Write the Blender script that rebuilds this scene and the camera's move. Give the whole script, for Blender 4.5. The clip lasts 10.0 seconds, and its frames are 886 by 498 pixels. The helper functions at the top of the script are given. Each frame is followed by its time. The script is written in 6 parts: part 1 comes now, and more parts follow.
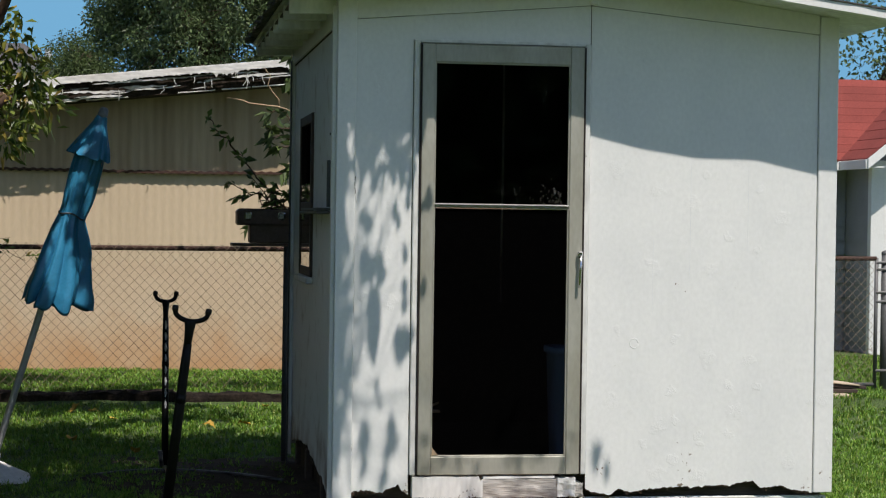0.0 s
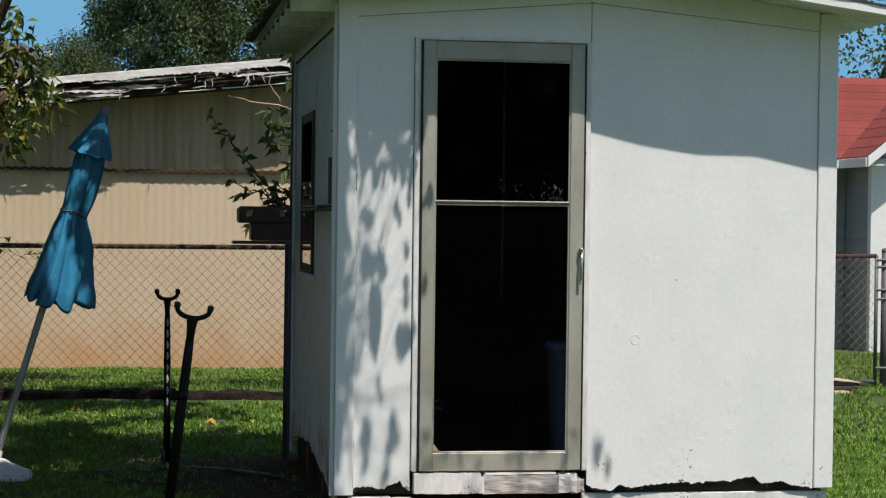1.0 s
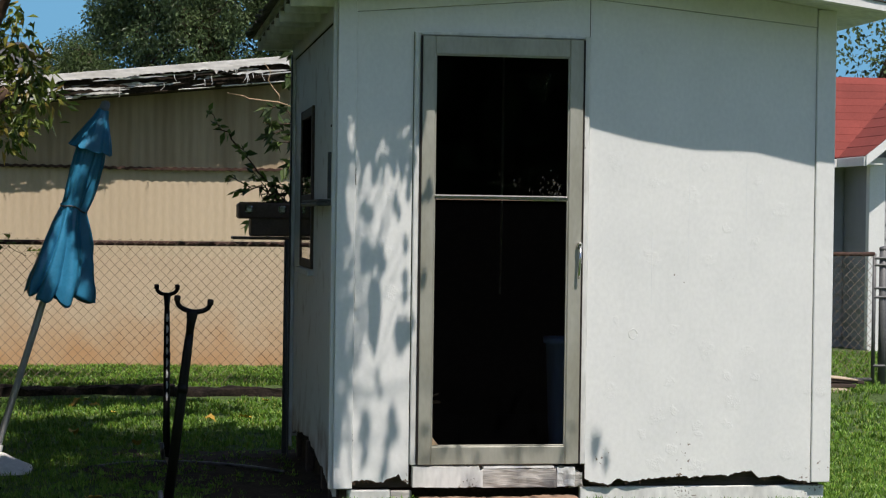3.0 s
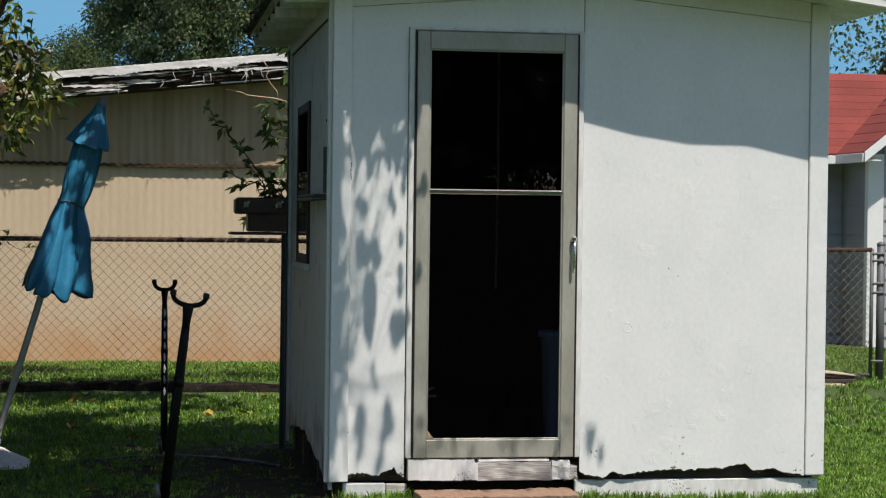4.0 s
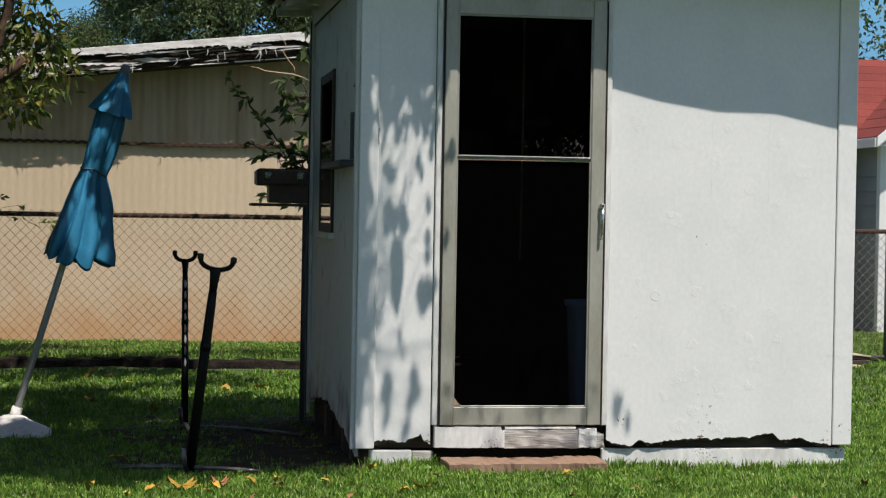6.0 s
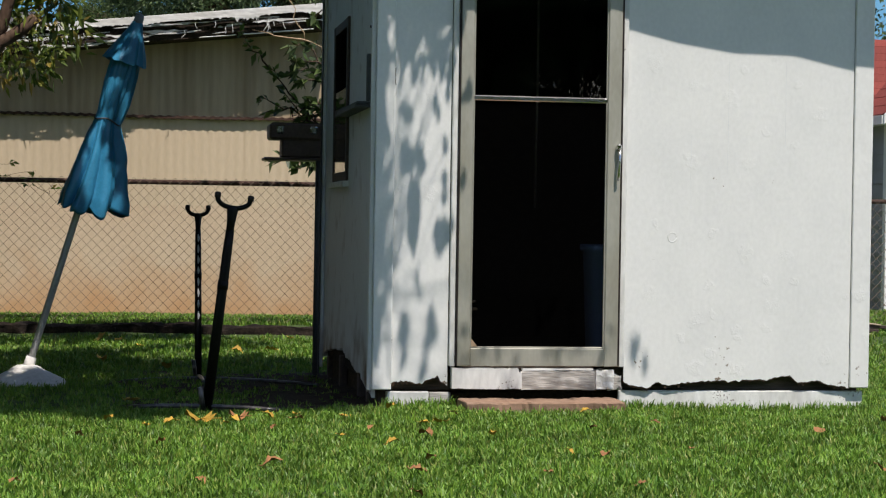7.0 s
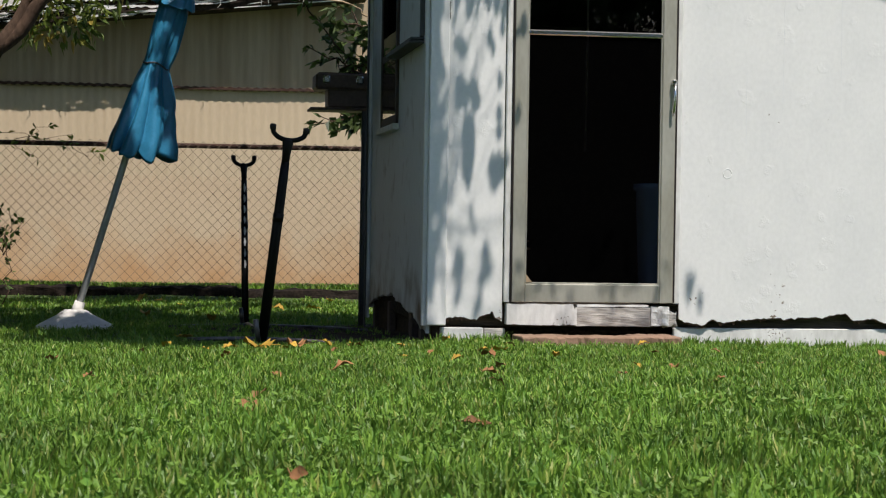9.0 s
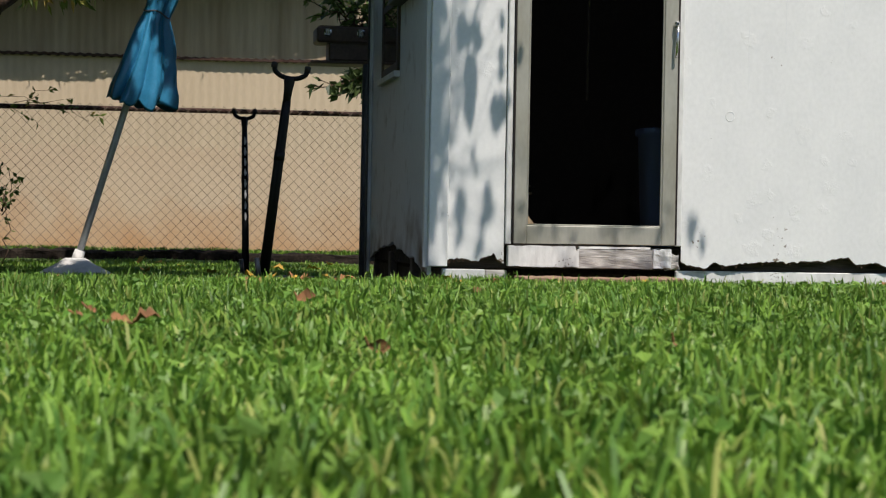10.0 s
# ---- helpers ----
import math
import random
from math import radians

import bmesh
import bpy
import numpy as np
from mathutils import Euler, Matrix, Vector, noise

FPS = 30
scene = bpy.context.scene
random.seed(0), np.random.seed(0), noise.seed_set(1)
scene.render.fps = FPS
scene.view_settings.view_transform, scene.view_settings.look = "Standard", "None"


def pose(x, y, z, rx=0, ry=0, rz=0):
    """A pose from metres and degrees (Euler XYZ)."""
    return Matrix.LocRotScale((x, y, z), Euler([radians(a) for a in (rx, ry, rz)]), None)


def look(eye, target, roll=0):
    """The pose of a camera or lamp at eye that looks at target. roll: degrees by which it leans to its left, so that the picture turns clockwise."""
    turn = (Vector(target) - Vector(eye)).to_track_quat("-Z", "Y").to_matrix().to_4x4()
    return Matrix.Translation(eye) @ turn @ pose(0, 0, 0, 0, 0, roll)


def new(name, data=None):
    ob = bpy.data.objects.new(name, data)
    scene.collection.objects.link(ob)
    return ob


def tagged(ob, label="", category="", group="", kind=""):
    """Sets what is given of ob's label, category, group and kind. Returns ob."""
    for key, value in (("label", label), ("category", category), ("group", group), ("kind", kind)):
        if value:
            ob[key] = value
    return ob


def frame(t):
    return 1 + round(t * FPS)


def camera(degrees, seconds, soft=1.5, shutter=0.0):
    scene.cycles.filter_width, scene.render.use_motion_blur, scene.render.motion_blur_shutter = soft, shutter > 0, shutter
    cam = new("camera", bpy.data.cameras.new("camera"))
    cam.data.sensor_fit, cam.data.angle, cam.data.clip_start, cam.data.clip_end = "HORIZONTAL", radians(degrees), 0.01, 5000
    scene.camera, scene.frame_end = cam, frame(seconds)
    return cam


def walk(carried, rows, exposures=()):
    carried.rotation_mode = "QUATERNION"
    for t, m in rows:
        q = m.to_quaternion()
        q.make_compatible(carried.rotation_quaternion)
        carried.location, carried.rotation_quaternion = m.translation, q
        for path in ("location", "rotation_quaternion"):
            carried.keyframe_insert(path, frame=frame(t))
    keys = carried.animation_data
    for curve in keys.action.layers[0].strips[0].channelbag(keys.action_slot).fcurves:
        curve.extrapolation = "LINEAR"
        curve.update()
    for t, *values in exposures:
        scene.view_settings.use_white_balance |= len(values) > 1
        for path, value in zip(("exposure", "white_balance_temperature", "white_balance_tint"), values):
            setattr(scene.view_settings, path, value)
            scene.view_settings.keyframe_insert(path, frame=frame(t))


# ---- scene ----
cam = camera(25.5, 10.0, soft=1.2)
PATH = [
    (0, (-0.917, -9.042, 1.39), (-0.606, -7.067, 1.359), 0.8),
    (0.5, (-0.925, -9.042, 1.384), (-0.613, -7.067, 1.352), 0.7),
    (1, (-0.926, -9.064, 1.375), (-0.615, -7.089, 1.344), 0.7),
    (1.5, (-0.918, -9.085, 1.364), (-0.607, -7.109, 1.333), 0.7),
    (2, (-0.918, -9.095, 1.347), (-0.606, -7.119, 1.318), 0.8),
    (2.5, (-0.942, -9.082, 1.347), (-0.629, -7.107, 1.318), 0.8),
    (4, (-0.904, -9.144, 1.322), (-0.594, -7.168, 1.291), 0.7),
    (4.5, (-0.914, -9.139, 1.317), (-0.604, -7.164, 1.287), 0.7),
    (5, (-0.94, -9.134, 1.328), (-0.629, -7.158, 1.297), 0.8),
    (5.5, (-0.982, -9.104, 1.292), (-0.671, -7.129, 1.261), 0.8),
    (5.7, (-1.001, -9.096, 1.267), (-0.69, -7.121, 1.229), 0.9),
    (6.8, (-1.09, -9.053, 0.901), (-0.779, -7.077, 0.875), 1.0),
    (7, (-1.104, -9.056, 0.877), (-0.792, -7.08, 0.847), 0.9),
    (7.5, (-1.15, -9.055, 0.831), (-0.837, -7.08, 0.8), 0.8),
    (8, (-1.186, -9.052, 0.796), (-0.891, -7.074, 0.775), 0.9),
    (8.5, (-1.218, -9.021, 0.725), (-0.923, -7.043, 0.704), 0.9),
    (9, (-1.272, -8.989, 0.534), (-0.976, -7.011, 0.512), 0.9),
    (9.5, (-1.288, -8.974, 0.382), (-0.992, -6.996, 0.361), 0.9),
    (10, (-1.28, -8.961, 0.252), (-0.982, -6.983, 0.232), 1.0),
]
walk(cam, [(t, look(eye, target, roll)) for t, eye, target, roll in PATH], [(0, 0.2, 6800, 12), (10, 0.2, 6800, 12)])

cam.data.dof.use_dof = True
cam.data.dof.focus_distance = 9.0
cam.data.dof.aperture_fstop = 24.0

# ---- daylight ----
SUN = Vector((0.13, -0.41, 0.90)).normalized()
world = bpy.data.worlds.new("sky")
scene.world = world
world.use_nodes = True
wn = world.node_tree.nodes
wl = world.node_tree.links
sky = wn.new("ShaderNodeTexSky")
sky.sky_type = "NISHITA"
sky.sun_disc = False
sky.sun_elevation = math.asin(SUN.z)
sky.sun_rotation = math.atan2(SUN.x, SUN.y)
sky.altitude = 600
sky.air_density, sky.dust_density, sky.ozone_density = 1.0, 0.6, 1.5
wn["Background"].inputs["Strength"].default_value = 0.109
wl.new(sky.outputs["Color"], wn["Background"].inputs["Color"])
sun_data = bpy.data.lights.new("sun", "SUN")
sun_data.energy, sun_data.angle, sun_data.color = 4.5, radians(0.53), (1.0, 0.962, 0.92)
sun = new("sun", sun_data)
sun.matrix_world = look((0, 0, 12), Vector((0, 0, 12)) - SUN)


# ---- materials ----
def mat(name, color, rough=0.7, metal=0.0, grain=0.15, grain_scale=60.0, blotch=0.2, blotch_scale=2.5, bump=0.1,
        bump_scale=80.0, stretch=(1, 1, 1), tint=None, random_by=None, random_amount=0.0, spec=0.35, bump_dist=0.004):
    """A two-scale procedural surface. tint: a second colour that the large blotches mix in."""
    m = bpy.data.materials.new(name)
    m.use_nodes = True
    n, l = m.node_tree.nodes, m.node_tree.links
    b = n["Principled BSDF"]
    b.inputs["Roughness"].default_value, b.inputs["Metallic"].default_value = rough, metal
    b.inputs["Specular IOR Level"].default_value = spec
    tc, mp = n.new("ShaderNodeTexCoord"), n.new("ShaderNodeMapping")
    mp.inputs["Scale"].default_value = stretch
    l.new(tc.outputs["Object"], mp.inputs["Vector"])
    big, small, fine = (n.new("ShaderNodeTexNoise") for _ in range(3))
    for node, s, d in ((big, blotch_scale, 5.0), (small, grain_scale, 4.0), (fine, bump_scale, 6.0)):
        node.inputs["Scale"].default_value, node.inputs["Detail"].default_value = s, d
        l.new(mp.outputs["Vector"], node.inputs["Vector"])
    dark = tint or tuple(c * 0.55 for c in color)
    ramp = n.new("ShaderNodeValToRGB")
    ramp.color_ramp.elements[0].position, ramp.color_ramp.elements[1].position = 0.38, 0.68
    l.new(big.outputs["Fac"], ramp.inputs["Fac"])
    amount = n.new("ShaderNodeMath")
    amount.operation = "MULTIPLY"
    amount.inputs[1].default_value = blotch
    l.new(ramp.outputs["Color"], amount.inputs[0])
    mix = n.new("ShaderNodeMix")
    mix.data_type = "RGBA"
    mix.inputs["A"].default_value, mix.inputs["B"].default_value = (*color, 1), (*dark, 1)
    l.new(amount.outputs[0], mix.inputs["Factor"])
    scale = n.new("ShaderNodeMapRange")
    scale.inputs["To Min"].default_value, scale.inputs["To Max"].default_value = 1 - grain, 1 + grain
    scale.inputs["From Min"].default_value, scale.inputs["From Max"].default_value = 0.3, 0.7
    l.new(small.outputs["Fac"], scale.inputs["Value"])
    hsv = n.new("ShaderNodeHueSaturation")
    l.new(mix.outputs["Result"], hsv.inputs["Color"])
    l.new(scale.outputs["Result"], hsv.inputs["Value"])
    if random_by:
        src = n.new("ShaderNodeObjectInfo").outputs["Random"] if random_by == "object" else n.new("ShaderNodeNewGeometry").outputs["Random Per Island"]
        vary = n.new("ShaderNodeMapRange")
        vary.inputs["To Min"].default_value, vary.inputs["To Max"].default_value = 1 - random_amount, 1 + random_amount
        l.new(src, vary.inputs["Value"])
        both = n.new("ShaderNodeMath")
        both.operation = "MULTIPLY"
        l.new(vary.outputs["Result"], both.inputs[0])
        l.new(scale.outputs["Result"], both.inputs[1])
        l.new(both.outputs[0], hsv.inputs["Value"])
    l.new(hsv.outputs["Color"], b.inputs["Base Color"])
    bp = n.new("ShaderNodeBump")
    bp.inputs["Strength"].default_value, bp.inputs["Distance"].default_value = bump, bump_dist
    l.new(fine.outputs["Fac"], bp.inputs["Height"])
    l.new(bp.outputs["Normal"], b.inputs["Normal"])
    return m


def leaf_mat(name, light, dark, third=None, rough=0.45, through_light=0.35, patch=0.0):
    """Foliage: each leaf takes its own green between two colours, and lets some light through."""
    m = bpy.data.materials.new(name)
    m.use_nodes = True
    n, l = m.node_tree.nodes, m.node_tree.links
    b = n["Principled BSDF"]
    b.inputs["Roughness"].default_value = rough
    b.inputs["Specular IOR Level"].default_value = 0.35
    geo = n.new("ShaderNodeNewGeometry")
    ramp = n.new("ShaderNodeValToRGB")
    e = ramp.color_ramp.elements
    e[0].color, e[1].color = (*dark, 1), (*light, 1)
    e[0].position, e[1].position = 0.0, 0.85
    if third:
        x = e.new(0.97)
        x.color = (*third, 1)
    l.new(geo.outputs["Random Per Island"], ramp.inputs["Fac"])
    color = ramp.outputs["Color"]
    if patch:
        tc, ns, rm, hs = (n.new(k) for k in ("ShaderNodeTexCoord", "ShaderNodeTexNoise", "ShaderNodeMapRange", "ShaderNodeHueSaturation"))
        ns.inputs["Scale"].default_value, ns.inputs["Detail"].default_value = 5.0, 6.0
        l.new(tc.outputs["Object"], ns.inputs["Vector"])
        rm.inputs["From Min"].default_value, rm.inputs["From Max"].default_value = 0.35, 0.65
        rm.inputs["To Min"].default_value, rm.inputs["To Max"].default_value = 1 - patch, 1 + patch
        l.new(ns.outputs["Fac"], rm.inputs["Value"])
        l.new(rm.outputs["Result"], hs.inputs["Value"])
        l.new(color, hs.inputs["Color"])
        color = hs.outputs["Color"]
    l.new(color, b.inputs["Base Color"])
    tr = n.new("ShaderNodeBsdfTranslucent")
    l.new(color, tr.inputs["Color"])
    mixs = n.new("ShaderNodeMixShader")
    mixs.inputs["Fac"].default_value = through_light
    l.new(b.outputs[0], mixs.inputs[1])
    l.new(tr.outputs[0], mixs.inputs[2])
    l.new(mixs.outputs[0], n["Material Output"].inputs["Surface"])
    return m


def glass_mat(name, tint=(0.9, 0.92, 0.9), rough=0.02):
    m = bpy.data.materials.new(name)
    m.use_nodes = True
    b = m.node_tree.nodes["Principled BSDF"]
    b.inputs["Base Color"].default_value = (*tint, 1)
    b.inputs["Roughness"].default_value = rough
    b.inputs["Transmission Weight"].default_value = 1.0
    b.inputs["IOR"].default_value = 1.45
    return m


WHITE = mat("white_house_paint", (0.79, 0.79, 0.765), 0.55, grain=0.035, grain_scale=45, blotch=0.34, blotch_scale=3.4, bump=0.12, bump_scale=14, bump_dist=0.008, tint=(0.66, 0.67, 0.66), stretch=(1.2, 1, 0.9))
WHITE_WORN = mat("worn_white_paint", (0.74, 0.74, 0.71), 0.65, grain=0.12, grain_scale=30, blotch=0.35, blotch_scale=9, bump=0.5, bump_scale=40, tint=(0.45, 0.43, 0.39), stretch=(1, 1, 0.4))
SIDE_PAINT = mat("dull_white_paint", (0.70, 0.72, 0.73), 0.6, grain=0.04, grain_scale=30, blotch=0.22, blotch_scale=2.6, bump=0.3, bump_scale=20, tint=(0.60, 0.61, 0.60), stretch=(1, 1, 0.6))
GREY_WOOD = mat("weathered_bare_wood", (0.42, 0.39, 0.35), 0.85, grain=0.3, grain_scale=40, blotch=0.5, blotch_scale=6, bump=0.7, bump_scale=60, stretch=(0.3, 1, 2.5), tint=(0.6, 0.59, 0.57))
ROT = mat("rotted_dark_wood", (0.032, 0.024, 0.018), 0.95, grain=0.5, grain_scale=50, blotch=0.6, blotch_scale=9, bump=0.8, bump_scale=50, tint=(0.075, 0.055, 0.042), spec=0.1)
# much darker copy of the rotted wood, for most of the edging
BLACK_ROT = mat("black_timber", (0.013, 0.010, 0.008), 0.9, grain=0.5, grain_scale=50, blotch=0.6, blotch_scale=9, bump=0.8, bump_scale=50, tint=(0.035, 0.025, 0.018), spec=0.15)
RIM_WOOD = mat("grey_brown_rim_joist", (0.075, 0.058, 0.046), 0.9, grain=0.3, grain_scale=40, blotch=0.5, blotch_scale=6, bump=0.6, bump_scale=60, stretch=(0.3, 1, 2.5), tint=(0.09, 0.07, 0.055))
TORN = mat("torn_plywood", (0.13, 0.075, 0.05), 0.95, grain=0.4, grain_scale=60, blotch=0.5, blotch_scale=14, bump=0.8, bump_scale=60, stretch=(2, 1, 0.3))
# near-black base: the unlit interior's darkness is put into the boards' colour
INSIDE = mat("shade_dark_interior_boards", (0.034, 0.026, 0.019), 0.9, grain=0.25, grain_scale=30, blotch=0.4, blotch_scale=4, bump=0.3, bump_scale=50)
ALU = mat("dull_aluminium", (0.43, 0.42, 0.36), 0.5, metal=0.3, grain=0.06, grain_scale=70, blotch=0.55, blotch_scale=7, bump=0.05, bump_scale=120, tint=(0.30, 0.28, 0.21), stretch=(1, 1, 0.35))
CHROME = mat("worn_chrome", (0.72, 0.72, 0.72), 0.22, metal=1.0, grain=0.05, blotch=0.1)
GLASS = glass_mat("window_glass")
SCREEN = mat("fine_black_fly_screen", (0.0025, 0.0025, 0.0025), 1.0, spec=0.0)
SCREEN.node_tree.nodes["Principled BSDF"].inputs["Alpha"].default_value = 0.32
# the dark tint dims the interior behind; the specks are paint
SPECKED = glass_mat("paint_specked_glass", (0.36, 0.37, 0.36), 0.03)
gn, gl = SPECKED.node_tree.nodes, SPECKED.node_tree.links
gtc, gmp, gns, gwide, gmul, grm, gdf, gmx = (gn.new(k) for k in ("ShaderNodeTexCoord", "ShaderNodeMapping", "ShaderNodeTexNoise", "ShaderNodeTexNoise", "ShaderNodeMath", "ShaderNodeMapRange", "ShaderNodeBsdfDiffuse", "ShaderNodeMixShader"))
gmp.inputs["Scale"].default_value = (1, 1, 0.45)
gl.new(gtc.outputs["Object"], gmp.inputs["Vector"])
for node, k in ((gns, 130.0), (gwide, 5.5)):
    node.inputs["Scale"].default_value = k
    gl.new(gmp.outputs["Vector"], node.inputs["Vector"])
gmul.operation = "MULTIPLY"
gl.new(gns.outputs["Fac"], gmul.inputs[0])
gl.new(gwide.outputs["Fac"], gmul.inputs[1])
grm.inputs["From Min"].default_value, grm.inputs["From Max"].default_value, grm.inputs["To Max"].default_value = 0.42, 0.47, 0.14
gl.new(gmul.outputs[0], grm.inputs["Value"])
gdf.inputs["Color"].default_value = (0.55, 0.54, 0.50, 1)
gl.new(grm.outputs["Result"], gmx.inputs["Fac"])
gl.new(gn["Principled BSDF"].outputs[0], gmx.inputs[1])
gl.new(gdf.outputs[0], gmx.inputs[2])
gl.new(gmx.outputs[0], gn["Material Output"].inputs["Surface"])
SHINGLE = mat("dark_asphalt_shingle", (0.085, 0.08, 0.075), 0.95, grain=0.4, grain_scale=180, blotch=0.4, blotch_scale=5, bump=0.6, bump_scale=200, random_by="object", random_amount=0.15)
RED_ROOF = mat("red_asphalt_shingle", (0.215, 0.046, 0.036), 0.9, grain=0.2, grain_scale=70, blotch=0.4, blotch_scale=2, bump=0.4, bump_scale=90, random_by="object", random_amount=0.12)
GREY_ROOF = mat("grey_asphalt_shingle", (0.085, 0.084, 0.086), 0.9, grain=0.2, grain_scale=60, blotch=0.3, blotch_scale=2, bump=0.4, bump_scale=90)
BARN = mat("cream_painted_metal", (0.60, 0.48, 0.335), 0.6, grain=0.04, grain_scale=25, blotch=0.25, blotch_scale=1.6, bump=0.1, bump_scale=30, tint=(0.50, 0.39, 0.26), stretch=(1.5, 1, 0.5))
# brown stains are the metal's own; the eave's shade is in the darker base
BARN_UPPER = mat("stained_shaded_cream_metal", (0.46, 0.357, 0.237), 0.65, grain=0.08, grain_scale=12, blotch=0.55, blotch_scale=2.2, bump=0.1, bump_scale=30, tint=(0.27, 0.185, 0.105), stretch=(2.5, 1, 0.25))
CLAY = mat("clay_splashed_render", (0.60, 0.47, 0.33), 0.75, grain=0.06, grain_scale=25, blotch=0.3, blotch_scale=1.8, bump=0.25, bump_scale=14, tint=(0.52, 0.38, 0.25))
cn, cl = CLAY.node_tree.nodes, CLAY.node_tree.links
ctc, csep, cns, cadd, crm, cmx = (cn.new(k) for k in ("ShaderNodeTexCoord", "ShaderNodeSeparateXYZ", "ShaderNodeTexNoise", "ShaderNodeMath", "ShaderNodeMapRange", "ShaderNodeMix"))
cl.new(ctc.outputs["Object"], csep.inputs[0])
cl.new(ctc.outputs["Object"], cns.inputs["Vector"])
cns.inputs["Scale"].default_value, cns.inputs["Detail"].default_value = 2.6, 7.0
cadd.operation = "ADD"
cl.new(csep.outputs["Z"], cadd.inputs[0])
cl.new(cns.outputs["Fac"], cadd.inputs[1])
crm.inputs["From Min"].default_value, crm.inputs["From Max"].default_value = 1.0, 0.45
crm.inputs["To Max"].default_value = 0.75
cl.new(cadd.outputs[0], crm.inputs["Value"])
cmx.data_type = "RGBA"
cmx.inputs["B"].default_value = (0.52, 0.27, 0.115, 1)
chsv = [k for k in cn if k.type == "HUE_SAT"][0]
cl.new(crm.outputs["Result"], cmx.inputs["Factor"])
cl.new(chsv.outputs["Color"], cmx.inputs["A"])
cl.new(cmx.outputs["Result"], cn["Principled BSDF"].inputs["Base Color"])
RUST = mat("rusty_steel", (0.065, 0.032, 0.022), 0.9, grain=0.35, grain_scale=60, blotch=0.6, blotch_scale=7, bump=0.5, bump_scale=90, tint=(0.06, 0.04, 0.035))
FASCIA = mat("peeling_white_board", (0.78, 0.77, 0.74), 0.8, grain=0.2, grain_scale=25, blotch=0.5, blotch_scale=5, bump=0.6, bump_scale=30, tint=(0.32, 0.29, 0.25), stretch=(0.4, 1, 1.5))
GALV = mat("galvanised_wire", (0.21, 0.165, 0.125), 0.65, metal=0.2, grain=0.15, blotch=0.5, blotch_scale=5, tint=(0.20, 0.12, 0.08))
GALV_DARK = mat("grey_weathered_pipe", (0.14, 0.14, 0.14), 0.6, metal=0.3, grain=0.15, blotch=0.4, blotch_scale=6)
STEEL = mat("brushed_pole", (0.62, 0.62, 0.62), 0.4, metal=0.15, grain=0.08, blotch=0.3, blotch_scale=8)
BLACK = mat("black_gloss_enamel", (0.004, 0.0036, 0.0036), 0.5, grain=0.2, blotch=0.2, bump=0.05, spec=0.2)
BLACK_WORN = mat("chipped_black_tube", (0.02, 0.018, 0.017), 0.3, grain=0.3, blotch=0.75, blotch_scale=14, tint=(0.16, 0.14, 0.125), spec=0.6)
RUBBER = mat("black_foam_rubber", (0.022, 0.016, 0.014), 0.6, grain=0.2, blotch=0.3)
BLUE = mat("blue_umbrella_cloth", (0.034, 0.235, 0.41), 0.3, grain=0.08, grain_scale=90, blotch=0.35, blotch_scale=6, bump=0.3, bump_scale=25, tint=(0.018, 0.14, 0.26), spec=0.6, bump_dist=0.01)
CAP = mat("grey_plastic_cap", (0.27, 0.29, 0.31), 0.5)
CONCRETE = mat("white_umbrella_base", (0.70, 0.68, 0.65), 0.7, grain=0.1, grain_scale=40, blotch=0.3, blotch_scale=8, bump=0.3, bump_scale=60, tint=(0.48, 0.46, 0.43))
BROWN = mat("dark_brown_plastic", (0.15, 0.10, 0.085), 0.5, grain=0.15, blotch=0.4, blotch_scale=8, tint=(0.06, 0.045, 0.04))
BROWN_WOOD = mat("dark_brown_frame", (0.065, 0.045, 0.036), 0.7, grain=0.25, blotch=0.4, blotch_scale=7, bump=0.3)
SLATE = mat("grey_painted_strip", (0.085, 0.088, 0.09), 0.6, grain=0.15, blotch=0.3)
BIN = mat("blue_plastic_bin", (0.24, 0.38, 0.64), 0.45, grain=0.06, blotch=0.2)
BRICK = mat("red_brown_plank", (0.26, 0.155, 0.10), 0.9, grain=0.2, grain_scale=40, blotch=0.5, blotch_scale=7, bump=0.6, bump_scale=60, stretch=(0.4, 1.5, 1), tint=(0.30, 0.21, 0.15))
SIDING = mat("grey_white_lap_siding", (0.34, 0.345, 0.35), 0.6, grain=0.06, blotch=0.2, blotch_scale=3)
PLY = mat("sun_bleached_board", (0.50, 0.40, 0.29), 0.85, grain=0.15, blotch=0.3, blotch_scale=5, bump=0.4, stretch=(0.3, 1, 1))
BARK = mat("tree_bark", (0.09, 0.056, 0.038), 0.95, grain=0.3, grain_scale=35, blotch=0.5, blotch_scale=6, bump=1.0, bump_scale=40, stretch=(1, 1, 0.4), bump_dist=0.01)
CUT = mat("sawn_limb_end", (0.45, 0.32, 0.20), 0.9, grain=0.2, blotch=0.3, blotch_scale=20)
SOIL = mat("dark_damp_soil", (0.05, 0.035, 0.024), 0.95, grain=0.4, grain_scale=60, blotch=0.6, blotch_scale=6, bump=1.0, bump_scale=50, tint=(0.075, 0.055, 0.038), spec=0.1)
LAWN = mat("thatch_under_grass", (0.062, 0.100, 0.026), 0.95, grain=0.45, grain_scale=55, blotch=0.6, blotch_scale=1.4, bump=1.0, bump_scale=90, tint=(0.080, 0.115, 0.034), bump_dist=0.02)
GRASS = leaf_mat("lawn_grass_blade", (0.205, 0.345, 0.044), (0.075, 0.180, 0.024), (0.30, 0.33, 0.08), 0.45, 0.28, 0.30)
